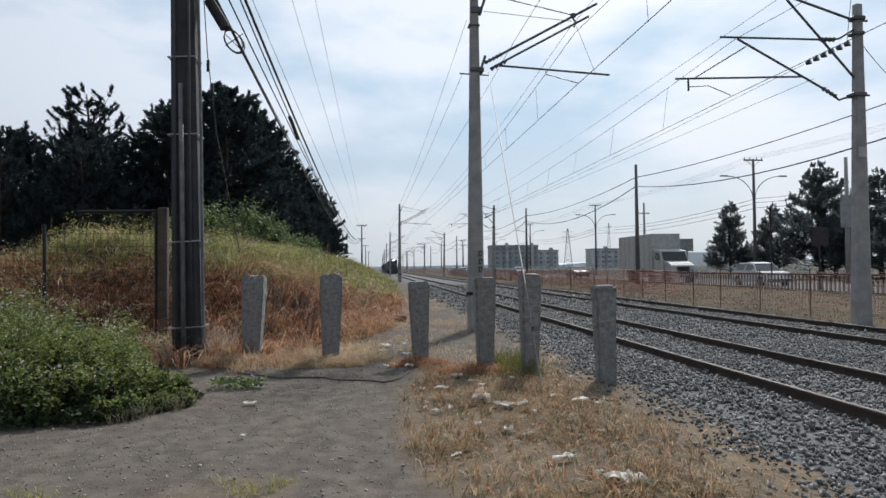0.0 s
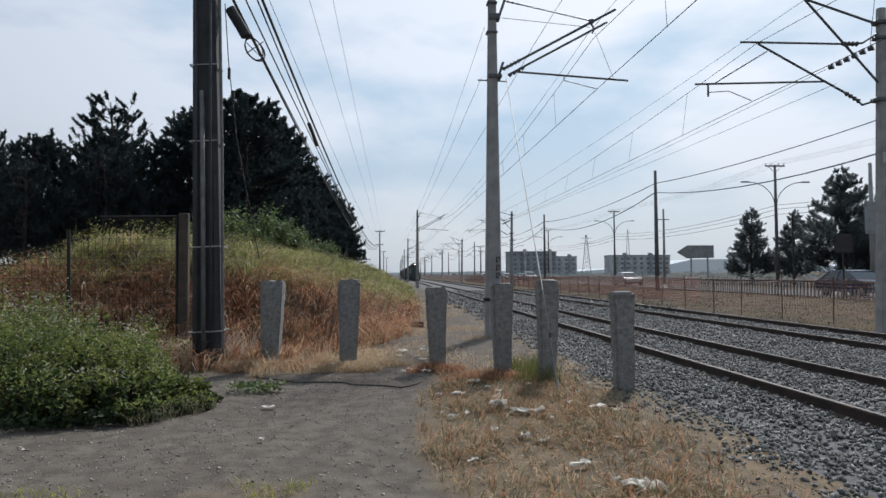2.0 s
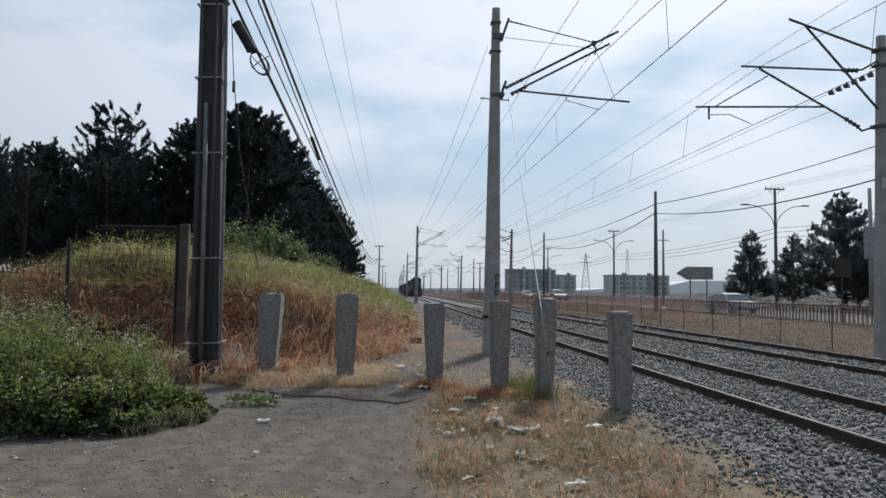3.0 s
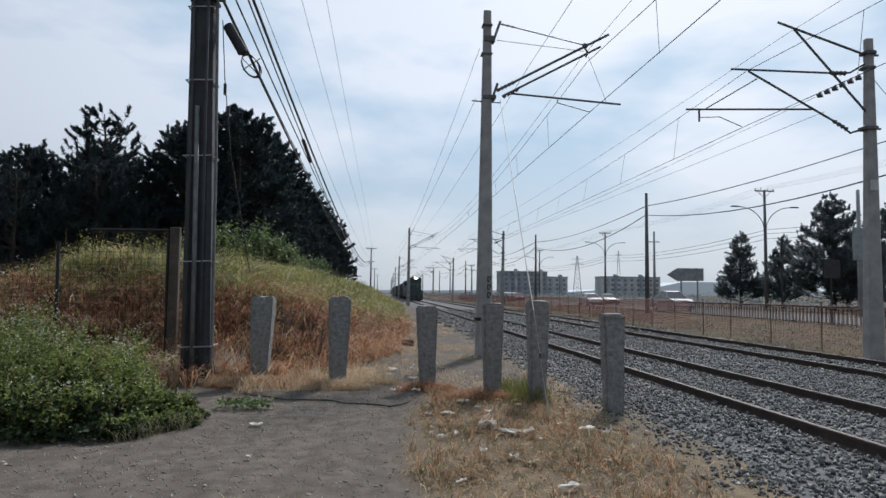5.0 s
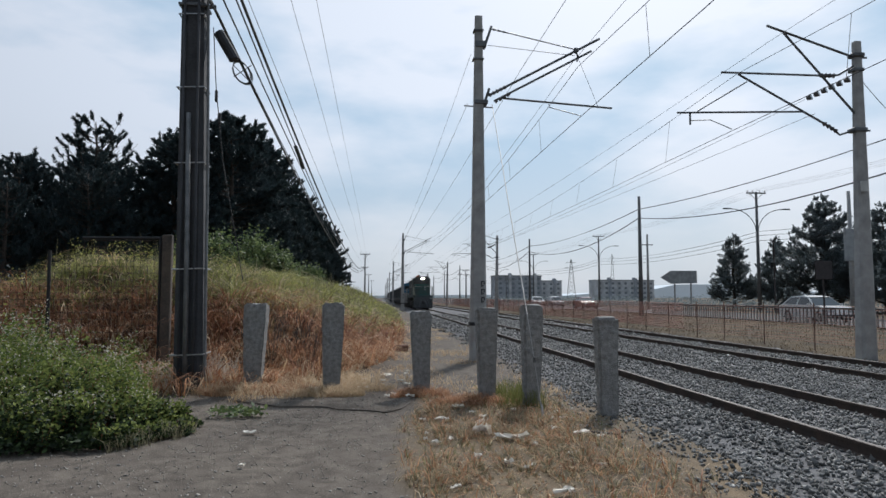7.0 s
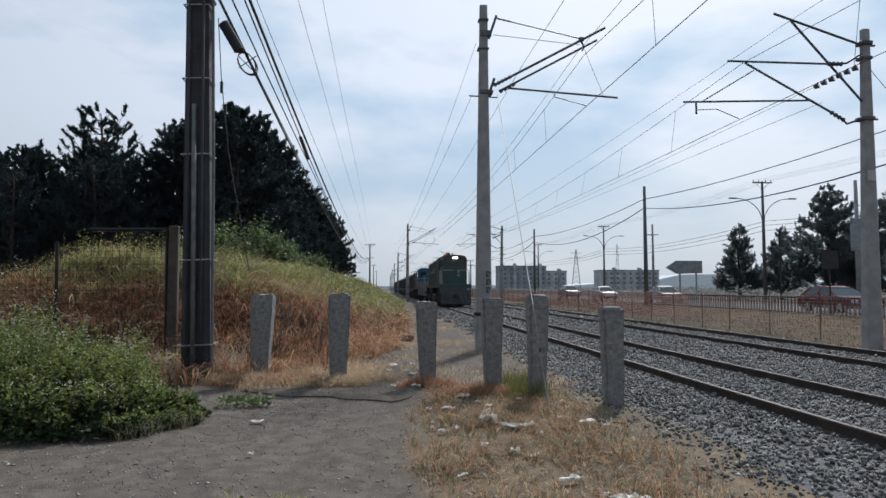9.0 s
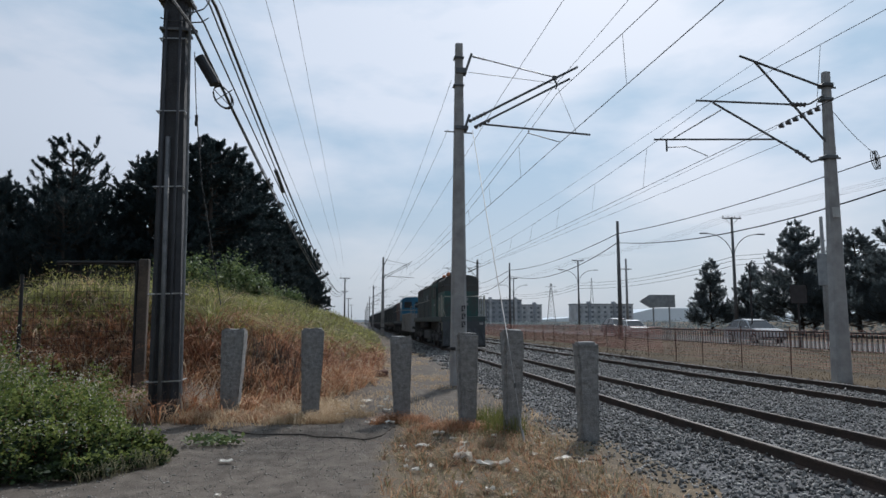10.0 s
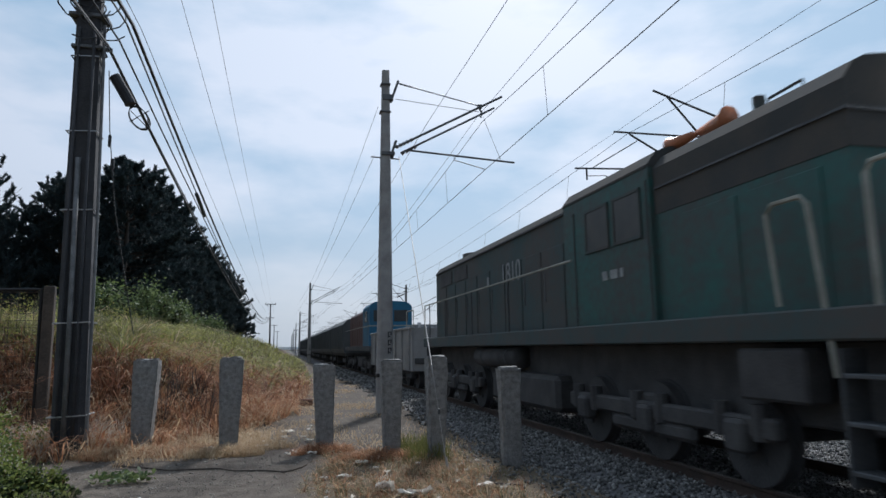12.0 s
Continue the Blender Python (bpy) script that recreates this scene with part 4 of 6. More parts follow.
# ---------- plants ----------
def blades(name, x, y, z, h, w, lean, material, label, category="grass", bend=0.5, t=None):
    """Thin arching blades; t sets the way each one leans."""
    n = len(x)
    a = rs.uniform(0, 2 * math.pi, n)
    t = rs.uniform(0, 2 * math.pi, n) if t is None else t
    ln = lean * h * rs.uniform(0.15, 1.0, n)
    dx, dy = np.cos(t) * ln, np.sin(t) * ln
    fall = np.sqrt(np.clip(1 - (lean * 0.5) ** 2, 0.2, 1)) * (1 - 0.45 * np.clip(ln / np.maximum(h, 1e-4) - 0.7, 0, 1.4))
    side = np.stack([np.cos(a) * w / 2, np.sin(a) * w / 2, 0 * a], -1)
    root = np.stack([x, y, z], -1)
    at = lambda k, up: root + np.stack([dx * k, dy * k, h * up], -1)
    p1, p2, tip = at(0.16, 0.42), at(0.5 * (0.6 + 0.8 * bend), 0.78 * (0.5 + 0.5 * fall)), at(1.0, fall)
    v = np.stack([root - side, root + side, p1 + side * 0.85, p1 - side * 0.85, p2 + side * 0.6, p2 - side * 0.6, tip], 1).reshape(-1, 3)
    k = np.arange(n)[:, None] * 7
    f = np.concatenate([k + [0, 1, 2], k + [0, 2, 3], k + [3, 2, 4], k + [3, 4, 5], k + [5, 4, 6]], 0)
    return soup(name, v, f, material, label, category, "stuff")


def tussocks(x, y, pull=0.55, size=0.34):
    """Draws scattered roots together into tufts and gives the outward lean of each."""
    gx_, gy_ = np.floor(x / size), np.floor(y / size)
    jit = lambda q: np.modf(np.abs(np.sin(gx_ * 12.9898 + gy_ * 78.233 + q) * 43758.5453))[0]
    cx, cy = (gx_ + 0.2 + 0.6 * jit(1.0)) * size, (gy_ + 0.2 + 0.6 * jit(2.0)) * size
    x2, y2 = x + (cx - x) * pull, y + (cy - y) * pull
    return x2, y2, np.arctan2(y2 - cy, x2 - cx) + rs.normal(0, 0.8, len(x)), 0.55 + 0.9 * jit(3.0)


def scatter(n, x0, x1, y0, y1, keep):
    x, y = rs.uniform(x0, x1, n), rs.uniform(y0, y1, n)
    k = rs.uniform(0, 1, n) < keep(x, y)
    return x[k], y[k]


def bank_keep(lo, hi, patch=0.0):
    """Where on the bank a grass grows: between two heights of the bank, in clumps."""
    def f(x, y):
        b = bank(x, y) + 0.34 * lump(x, y, 0.9, 11) + 0.22 * lump(x, y, 3.1, 13) + 0.09 * np.clip(y - 15, 0, 30) - 0.25 * smooth(4, 6, -x)
        edge = smooth(-0.1, 0.25, toe(y) - x + 0.2 * lump(x, y, 1.3, 16))
        clump = np.clip(0.55 + patch * (1.3 * lump(x, y, 3.6, 12 + lo) + 0.8 * lump(x, y, 1.1, 17 + hi)), 0.05, 1)
        bare = 1 - np.exp(-(((x + 3.34) / 0.5) ** 2 + ((y - 11.75) / 0.5) ** 4))
        return bare * edge * smooth(lo - 0.15, lo + 0.15, b) * (1 - smooth(hi - 0.2, hi + 0.3, b)) * clump * smooth(11.0, 11.7, y + 0.4 * lump(x, y, 0.9, 14))
    return f


for y0, y1, n, sc in ((11.0, 20, 64000, 1.0), (20, 34, 26000, 1.7), (34, 110, 16000, 3.2)):
    for name, lo, hi, frac, m, h0, w0, lean, lab in (
            ("dry_grass", -1.0, 1.3, 0.34, STRAW, 0.50, 0.018, 1.6, "tan dry grass on the lower bank"),
            ("fallen_straw", -1.0, 1.7, 0.52, STRAW, 0.66, 0.018, 2.4, "tangled fallen straw on the lower bank"),
            ("dry_stalks", 0.25, 1.55, 0.40, STRAW_DARK, 0.66, 0.018, 1.4, "red-brown dead stalks on the bank"),
            ("fallen_stalks", 0.2, 1.6, 0.36, STRAW_DARK, 0.75, 0.017, 2.4, "tangled red-brown stalks on the bank"),
            ("pale_grass", -1.0, 0.9, 0.40, STRAW_PALE, 0.45, 0.017, 2.3, "pale straw at the foot of the bank"),
            ("pale_stalks", 0.0, 2.4, 0.15, STRAW_PALE, 0.72, 0.019, 2.2, "scattered pale dead stalks on the bank"),
            ("green_grass", 1.05, 9, 0.6, GREEN, 0.62, 0.017, 1.6, "olive green tall grass on top of the bank"),
            ("olive_grass", 0.9, 9, 0.4, OLIVE, 0.66, 0.016, 1.8, "dull olive grass stems on top of the bank"),
            ("bright_grass", 1.15, 9, 0.55, GREEN_LIGHT, 0.64, 0.016, 1.9, "yellow-green grass heads on the bank")):
        x, y = scatter(int(n * frac * 1.5), -16 if y1 < 40 else -10, 3, y0, y1, bank_keep(lo, hi, 0.5))
        x, y, t, k = tussocks(x, y, 0.5 if y1 < 40 else 0.2, 0.34 if y1 < 25 else 0.6)
        blades(name, x, y, ground_z(x, y) - 0.03, h0 * k * rs.uniform(0.35, 1.25, len(x)) * (1 + 0.4 * lump(x, y, 0.8, 18)), w0 * sc * rs.uniform(0.5, 1.7, len(x)), lean, m, lab, t=t)
# tall thin weeds that stand above the grass, some with seed heads
x, y = scatter(1500, -14, 2, 13, 45, bank_keep(1.1, 30))
h = rs.uniform(0.7, 1.4, len(x))
blades("tall_weeds", x, y, ground_z(x, y), h, 0.010 + 0 * x, 0.35, OLIVE, "thin tall weeds above the bank")
x, y = scatter(1100, -12, -4, 14.5, 22, bank_keep(0.7, 30))
h = rs.uniform(0.3, 0.85, len(x))
blades("seeding_weeds", x, y, ground_z(x, y), h, 0.009 + 0 * x, 0.12, GREEN, "upright seeding weeds on the bank")
SEEDING = np.repeat(np.stack([x, y, ground_z(x, y) + h], -1), 7, 0) + rs.normal(size=(len(x) * 7, 3)) * [0.06, 0.06, 0.11]
# leafless twiggy stalks behind the posts
for k in range(9):
    x, y = rs.uniform(-2.6, -0.6), rs.uniform(13.2, 15.0)
    m = Mesh()
    for q in range(7):
        d = Vector((rs.normal(0, 0.22), rs.normal(0, 0.15), rs.uniform(0.7, 1.25)))
        m.tube([(0, 0, -0.05), d * 0.5 + Vector((0.03, 0, 0)), d], 0.009, 4, 0.004, cap=False)
        for u in (0.5, 0.7, 0.85):
            m.tube([d * u, d * u + Vector((rs.normal(0, 0.12), rs.normal(0, 0.12), 0.16))], 0.005, 3, 0.003, cap=False)
    ob = part("dead_weed", m, WOOD)
    ob.matrix_basis = pose(x, y, float(ground_z(x, y)))
    tagged(ob, "dark branching dead stalks on the grassy bank", "weeds", "dead stalks on the bank")


def strip(x, y):
    e = 0.25 * lump(x, y, 1.3, 5) + 0.12 * lump(x, y, 5, 6)
    return smooth(0.0, 0.35, x - (0.12 + 0.03 * y) + e) * (1 - 0.75 * smooth(1.7, 2.5, x + e)) * (1 - smooth(2.5, 3.2, x + e)) * (1 - smooth(10.0, 10.9, y + e)) * np.clip(0.45 + 0.6 * lump(x, y, 1.2, 21) + 0.4 * lump(x, y, 4, 22), 0.12, 1)


for n, h0, w0, lean, m, lab in ((56000, 0.10, 0.007, 2.0, STRAW_PALE, "short pale straw beside the path"), (66000, 0.10, 0.007, 1.7, OLIVE, "short olive dry grass beside the path"), (15000, 0.16, 0.007, 1.7, STRAW, "orange dry grass beside the path"), (9000, 0.13, 0.007, 2.1, STRAW_DARK, "dead brown straw beside the path")):
    x, y = scatter(n, 0.0, 3.4, 2.2, 11, strip)
    x, y, t, k = tussocks(x, y, 0.42, 0.21)
    blades("dry_grass", x, y, ground_z(x, y) - 0.01, h0 * k * rs.uniform(0.3, 1.6, len(x)) * (1 + 0.5 * lump(x, y, 1.8, 23)), w0 * rs.uniform(0.6, 1.6, len(x)), lean, m, lab, t=t)
x, y = scatter(9000, 0.0, 3.6, 2.2, 11, lambda x, y: strip(x, y) * (lump(x, y, 0.9, 31) > 0.15))
blades("green_grass", x, y, ground_z(x, y) - 0.01, 0.14 * rs.uniform(0.4, 1.3, len(x)), 0.007 + 0 * x, 1.0, GREEN, "thin green grass in the dry strip")
x, y = scatter(2200, 1.7, 2.6, 9.0, 10.8, lambda x, y: np.clip(0.2 + 0.8 * lump(x, y, 3.0, 47), 0, 1))
blades("green_grass", x, y, ground_z(x, y) - 0.01, 0.3 * rs.uniform(0.4, 1.2, len(x)), 0.008 + 0 * x, 0.8, GREEN, "green grass tuft between the concrete posts")
for cx, cy, rad, n in ((-2.2, 11.4, 0.6, 1300), (-0.85, 11.0, 0.5, 2300), (0.72, 10.7, 0.4, 1100), (1.4, 9.6, 0.5, 1200), (-1.5, 11.4, 0.7, 1100), (-2.75, 11.5, 0.35, 700), (-0.3, 11.6, 0.5, 900)):
    r, a = rad * np.sqrt(rs.uniform(0, 1, n)), rs.uniform(0, 6.28, n)
    x, y = cx + r * np.cos(a) * 1.3, cy + 0.6 * r * np.sin(a)
    blades("dry_tuft", x, y, ground_z(x, y) - 0.01, 0.34 * rs.uniform(0.2, 1.3, n) * (1 - 0.5 * r / rad), 0.007 + 0 * x, 1.9, (STRAW, STRAW_PALE)[n % 2000 < 1000], "tuft of orange dry grass at a post's foot")
x, y = scatter(24000, -4.5, -0.3, 2.5, 5.4, lambda x, y: smooth(-0.2, 0.4, 4.7 - y + 0.6 * lump(x, y, 1, 41)) * np.clip(0.3 + lump(x, y, 1.5, 42), 0, 1))
blades("dry_grass", x, y, ground_z(x, y) - 0.01, 0.08 * rs.uniform(0.4, 1.5, len(x)), 0.008 + 0 * x, 1.5, STRAW_PALE, "short straw at the edge of the path")
x, y = scatter(13000, -3.2, 0.6, 10.5, 13.5, lambda x, y: np.clip(0.1 + 1.1 * lump(x, y, 2.6, 46) + 0.4 * lump(x, y, 0.9, 48), 0, 1) * smooth(-0.9, 0.3, toe(y) + 0.9 - x))
blades("fallen_straw", x, y, ground_z(x, y) - 0.01, 0.32 * rs.uniform(0.3, 1.4, len(x)), 0.010 + 0 * x, 2.2, STRAW_PALE, "pale fallen straw round the posts")
x, y = scatter(16000, 0.2, 3.4, 10.5, 34, lambda x, y: np.clip(0.05 + 0.9 * lump(x, y, 0.9, 44) + 0.3 * lump(x, y, 3, 45), 0, 1))
blades("dry_grass", x, y, ground_z(x, y) - 0.01, 0.13 * rs.uniform(0.3, 1.4, len(x)), 0.012 + 0 * x, 1.6, STRAW_PALE, "patchy straw along the path beyond the posts")
x, y = scatter(2500, -3.2, -0.5, 3.2, 5.0, lambda x, y: (lump(x, y, 1.8, 43) > 0.0) * 1.0)
blades("green_grass", x, y, ground_z(x, y) - 0.01, 0.10 * rs.uniform(0.4, 1.3, len(x)), 0.009 + 0 * x, 1.2, GREEN_LIGHT, "small bright weeds at the path's edge")
x, y = scatter(1600, -2.4, -1.0, 4.1, 4.8, lambda x, y: (lump(x, y, 1.8, 43) > 0.2) * 1.0)
blades("green_grass", x, y, ground_z(x, y) - 0.01, 0.12 * rs.uniform(0.4, 1.3, len(x)), 0.009 + 0 * x, 1.0, GREEN, "small green weeds in the path")
x, y = scatter(42000, 12.9, 23, 8, 75, lambda x, y: np.clip(0.5 + 0.5 * lump(x, y, 0.6, 51), 0.1, 1))
blades("dry_grass", x, y, ground_z(x, y) - 0.02, 0.15 * rs.uniform(0.4, 1.4, len(x)), 0.02 + 0 * x, 1.7, VERGE, "brown dry grass on the far verge")


def leaves(name, c, size, material, label, category, up=0.3, kind="stuff"):
    """Small bent leaves (two triangles each) at the given places."""
    n = len(c)
    d = rs.normal(size=(n, 3))
    d[:, 2] = np.abs(d[:, 2]) * up + d[:, 2] * 0.3
    d /= np.linalg.norm(d, axis=1)[:, None]
    s = np.cross(d, rs.normal(size=(n, 3)))
    s /= np.linalg.norm(s, axis=1)[:, None]
    size = size * rs.uniform(0.6, 1.4, n)[:, None]
    v = np.stack([c, c + d * size * 0.55 + s * size * 0.3, c + d * size, c + d * size * 0.55 - s * size * 0.3], 1).reshape(-1, 3)
    k = np.arange(n)[:, None] * 4
    return soup(name, v, np.concatenate([k + [0, 1, 2], k + [0, 2, 3]], 0), material, label, category, kind)


leaves("seed_heads", SEEDING, 0.045, GREEN_LIGHT, "yellow-green seed heads of tall weeds on the bank", "weeds", 1.0)


def weed_front(x):
    return np.interp(x, [-9, -3.0, -2.5, -2.28, -2.15], [7.0, 7.2, 7.45, 7.85, 8.3]) + 0.12 * lump(x, x, 1.3, 61) + 0.16 * lump(x, x, 4.3, 65)


def weed_bed(n, x0, x1, deep, scale):
    """Bushy many-stemmed weeds: root, height and spread of each."""
    x = x1 - (x1 - x0) * rs.uniform(0, 1, n) ** 1.15
    y = weed_front(x) + 0.08 + rs.uniform(0, 1, n) ** 0.9 * (deep + 0.4 * np.clip(-2.6 - x, 0, 4)) * smooth(2.0, 2.8, -x)
    h = np.interp(x, [-6, -5.5, -3.9, -3.1, -2.6, -2.2], [0.95, 0.92, 0.80, 0.56, 0.26, 0.12])
    h = h * scale * rs.uniform(0.55, 1.18, n) * (0.62 + 0.38 * smooth(0.1, 1.2, y - weed_front(x)))
    return x, y, h


low, high, tops, stem_mesh = [], [], [], Mesh()
for x, y, h in zip(*weed_bed(230, -8.5, -2.3, 1.7, 1.0)):
    root = np.array([x, y, float(ground_z(x, y))])
    for q in range(rs.randint(7, 12)):
        a, out = rs.uniform(0, 6.28), rs.uniform(0.1, 0.62)
        tip = np.array([math.cos(a) * out * h * 0.75, math.sin(a) * out * h * 0.75, h * (1 - 0.55 * out * out) * rs.uniform(0.75, 1.1)])
        n = int(20 + 36 * h)
        t = rs.uniform(0.12, 1, n) ** 0.75
        p = root + tip * t[:, None] * [1, 1, 0] + np.stack([0 * t, 0 * t, tip[2] * t ** 0.8], -1) + rs.normal(size=(n, 3)) * (0.022 + 0.035 * h)
        p[:, 2] = np.maximum(p[:, 2], root[2] + 0.01)
        # leaf colour goes by height: painted shade below, painted sun on top
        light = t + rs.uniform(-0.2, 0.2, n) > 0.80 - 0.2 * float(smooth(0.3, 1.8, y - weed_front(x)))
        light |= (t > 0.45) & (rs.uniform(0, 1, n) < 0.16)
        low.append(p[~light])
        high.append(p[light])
        if h > 0.4 and rs.uniform() < 0.32:
            tops.append(root + tip * [1, 1, 1.05] + rs.normal(size=(rs.randint(3, 9), 3)) * 0.045)
        if q < 4:
            stem_mesh.tube([root, root + tip * [0.4, 0.4, 0.55], root + tip], 0.006, 3, 0.003, cap=False)
# skirt of dark leaves that paints shade along the foot of the bed
x = rs.uniform(-8, -2.25, 9000)
y = weed_front(x) - 0.05 + rs.uniform(0, 0.7, 9000)
y += 0.25 * lump(x, y, 4.0, 64)
low.append(np.stack([x, y, ground_z(x, y) + 0.02 + 0.13 * rs.uniform(0, 1, 9000) * smooth(2.0, 3.2, -x)], -1))
leaves("weed_leaves", np.concatenate(low), 0.056, LEAF, "dense green leafy weeds beside the path, painted dark as shaded", "weeds", 0.5)
leaves("weed_leaves", np.concatenate(high), 0.046, LEAF_LIGHT, "yellow-green upper leaves of the weeds, painted light as sunlit", "weeds", 0.6)
leaves("weed_flowers", np.concatenate(tops), 0.026, FLOWER, "tiny off-white flower heads on the weeds", "flowers", 1.0)
tagged(part("weed_stems", stem_mesh, STRAW_DARK), "thin brown stems of the weeds", "weeds", kind="stuff")
# looser yellow-green weeds behind, before the fence
pale_leaves, pale_tops = [], []
for k in range(210):
    x, y = rs.uniform(-9.0, -3.9), rs.uniform(9.2, 12.4)
    h = rs.uniform(0.6, 1.1) * float(np.interp(x, [-6.5, -4.8, -3.8], [1.45, 1.1, 0.5]))
    root = np.array([x, y, float(ground_z(x, y))])
    for q in range(6):
        tip = np.array([rs.normal(0, 0.16), rs.normal(0, 0.16), h * rs.uniform(0.7, 1.1)])
        t = rs.uniform(0.25, 1, 22)[:, None]
        pale_leaves.append(root + tip * t + rs.normal(size=(22, 3)) * 0.04)
        pale_tops.append(root + tip + rs.normal(size=(4, 3)) * 0.04)
leaves("weed_leaves", np.concatenate(pale_leaves), 0.055, LEAF_LIGHT, "loose yellow-green weeds before the wire fence", "weeds", 0.6)
leaves("weed_flowers", np.concatenate(pale_tops), 0.03, FLOWER, "pale dried flower heads on loose weeds", "flowers", 1.0)
x, y = scatter(900, -2.9, -2.2, 7.0, 8.9, lambda x, y: 1.0 * (np.abs(y - weed_front(x) - 0.15) < 0.22) * (lump(x, y, 2.5, 63) > -0.1))
blades("dry_tuft", x, y, ground_z(x, y), 0.26 * rs.uniform(0.4, 1.3, len(x)), 0.006 + 0 * x, 1.5, OLIVE, "dry tuft at the edge of the weeds")
r, a = 0.40 * np.sqrt(rs.uniform(0, 1, 420)), rs.uniform(0, 6.28, 420)
pts = np.stack([-1.93 + r * np.cos(a), 9.15 + 0.5 * r * np.sin(a), 0.02 + rs.uniform(0, 0.10, 420)], -1)
leaves("ground_weed", pts[:230], 0.075, SHRUB, "low broad-leaved weed on the path", "weed", 0.6)
n = 700
x = rs.uniform(-4.4, -2.7, n)
y = 12.2 + rs.uniform(-0.4, 0.8, n)
blades("dead_weeds", x, y, ground_z(x, y), rs.uniform(0.2, 0.6, n), 0.012 + 0 * x, 0.8, FLOWER, "pale dead weed stalks at the pole's foot")


def pine(seed, h, r, tufts, open_top, needle, label):
    rr = random.Random(seed)
    ob = thing("pine_tree", 0, 0, 0, label, "tree", "pine trees")
    part("trunk", Mesh().tube([(0.12 * math.sin(k + seed), 0.1 * math.cos(k * 1.3), h * k / 8) for k in range(9)], 0.02 * h + 0.06, 8, 0.03), BARK, ob, smooth=True)
    limbs, ends = Mesh(), []
    levels = int(h * (3.2 if needle is NEEDLE_HAZED else 1.9))
    for k in range(levels):
        t = (k + rr.random() * 0.6) / levels
        z = h * (0.08 + 0.90 * t)
        for q in range(rr.randint(4, 6)):
            a = rr.uniform(0, 6.283)
            reach = r * (1 - t) ** (0.42 if not open_top else 0.62 if open_top > 1 else 0.85) * rr.uniform(0.62, 1.12) + 0.25
            rise = reach * rr.uniform(0.15, 0.5) * (1 + open_top * t)
            p0 = Vector((0, 0, z))
            p2 = Vector((reach * math.cos(a), reach * math.sin(a), z + rise))
            p1 = p0.lerp(p2, 0.55) - Vector((0, 0, rise * 0.25))
            limbs.tube([p0, p1, p2], 0.012 * h * (1 - t) * 0.35 + 0.02, 4, 0.012, cap=False)
            ends.append((p0, p1, p2, reach))
    r2 = np.random.RandomState(seed + 50)
    # side shoots that turn up at the ends of the limbs
    pick = r2.choice(len(ends), int(len(ends) * (4 if open_top > 1 else 10)), p=np.array([e[3] ** 1.4 for e in ends]) / sum(e[3] ** 1.4 for e in ends))
    A, B_, C = (np.array([tuple(e[i]) for e in ends])[pick] for i in range(3))
    reach = np.array([e[3] for e in ends])[pick][:, None]
    m = len(pick)
    s = (1 - r2.uniform(0, 0.7, m) ** 1.2)[:, None]
    foot = (1 - s) ** 2 * A + 2 * s * (1 - s) * B_ + s ** 2 * C
    out = (C - A) / np.linalg.norm(C - A, axis=1)[:, None]
    aim = out * 0.5 + r2.normal(size=(m, 3)) * [0.55, 0.55, 0.25] + [0, 0, 0.55 + 0.18 * min(1.2, open_top)]
    aim /= np.linalg.norm(aim, axis=1)[:, None]
    long = ((0.10 + 0.16 * reach) * r2.uniform(0.6, 1.5, (m, 1)) + 0.18) * (1.35 if open_top > 1 else 1.0)
    for a, b in zip(foot, foot + aim * long):
        limbs.tube([a, b], 0.022, 3, 0.01, cap=False)
    part("branchwork", limbs, BARK, ob)
    k = r2.randint(0, m, tufts)
    u = r2.uniform(0.0, 1.0, (tufts, 1)) ** 0.8
    c = foot[k] + aim[k] * long[k] * u + r2.normal(size=(tufts, 3)) * (0.07 if open_top > 1 else 0.10) * (1.15 - u)
    n = 7
    d = aim[k][:, None, :] * 0.85 + r2.normal(size=(tufts, n, 3)) * (0.42 if open_top > 1 else 0.55)
    d /= np.linalg.norm(d, axis=2)[:, :, None]
    ln = ((0.055 if needle is NEEDLE_HAZED else 0.085) * h ** 0.5) * r2.uniform(0.6, 1.3, (tufts, n, 1))
    side = np.cross(d, r2.normal(size=(tufts, n, 3)))
    side /= np.linalg.norm(side, axis=2)[:, :, None]
    base = c[:, None, :] - d * ln * 0.2
    v = np.stack([base - side * ln * 0.12, base + side * ln * 0.12, base + d * ln], 2).reshape(-1, 3)
    crown = soup("crown", v, np.arange(len(v)).reshape(-1, 3), needle)
    crown.parent = ob
    return ob


LAB = "dark dense pine tree behind the grassy bank"
dense = [pine(3, 14.6, 4.6, 26000, 0.0, NEEDLE, LAB), pine(9, 14.2, 4.4, 26000, 0.0, NEEDLE, LAB)]
airy = [pine(21, 12.0, 4.6, 11000, 1.2, NEEDLE, "dark pine tree with open upswept top branches"), pine(28, 10.4, 4.4, 10000, 1.2, NEEDLE, "dark pine tree with open upswept top branches")]
road_pines = [pine(33, 9.0, 2.6, 24000, 0.55, NEEDLE_HAZED, "conical pine beside the highway, paled by painted haze"), pine(38, 11.5, 4.9, 45000, 0.5, NEEDLE_HAZED, "broad pine beside the highway, paled by painted haze")]


def plant(kinds, rows):
    """The first use of a kind moves it, later ones copy it."""
    used = set()
    for k, x, y, s, turn in rows:
        m = Matrix.Translation((x, y, float(ground_z(x, y)) - 0.1)) @ Euler((0, 0, turn)).to_matrix().to_4x4()
        ob = kinds[k]
        if k in used:
            ob = copy_thing(ob, m)
        used.add(k)
        ob.matrix_basis = m
        ob.scale = (s, s, s)


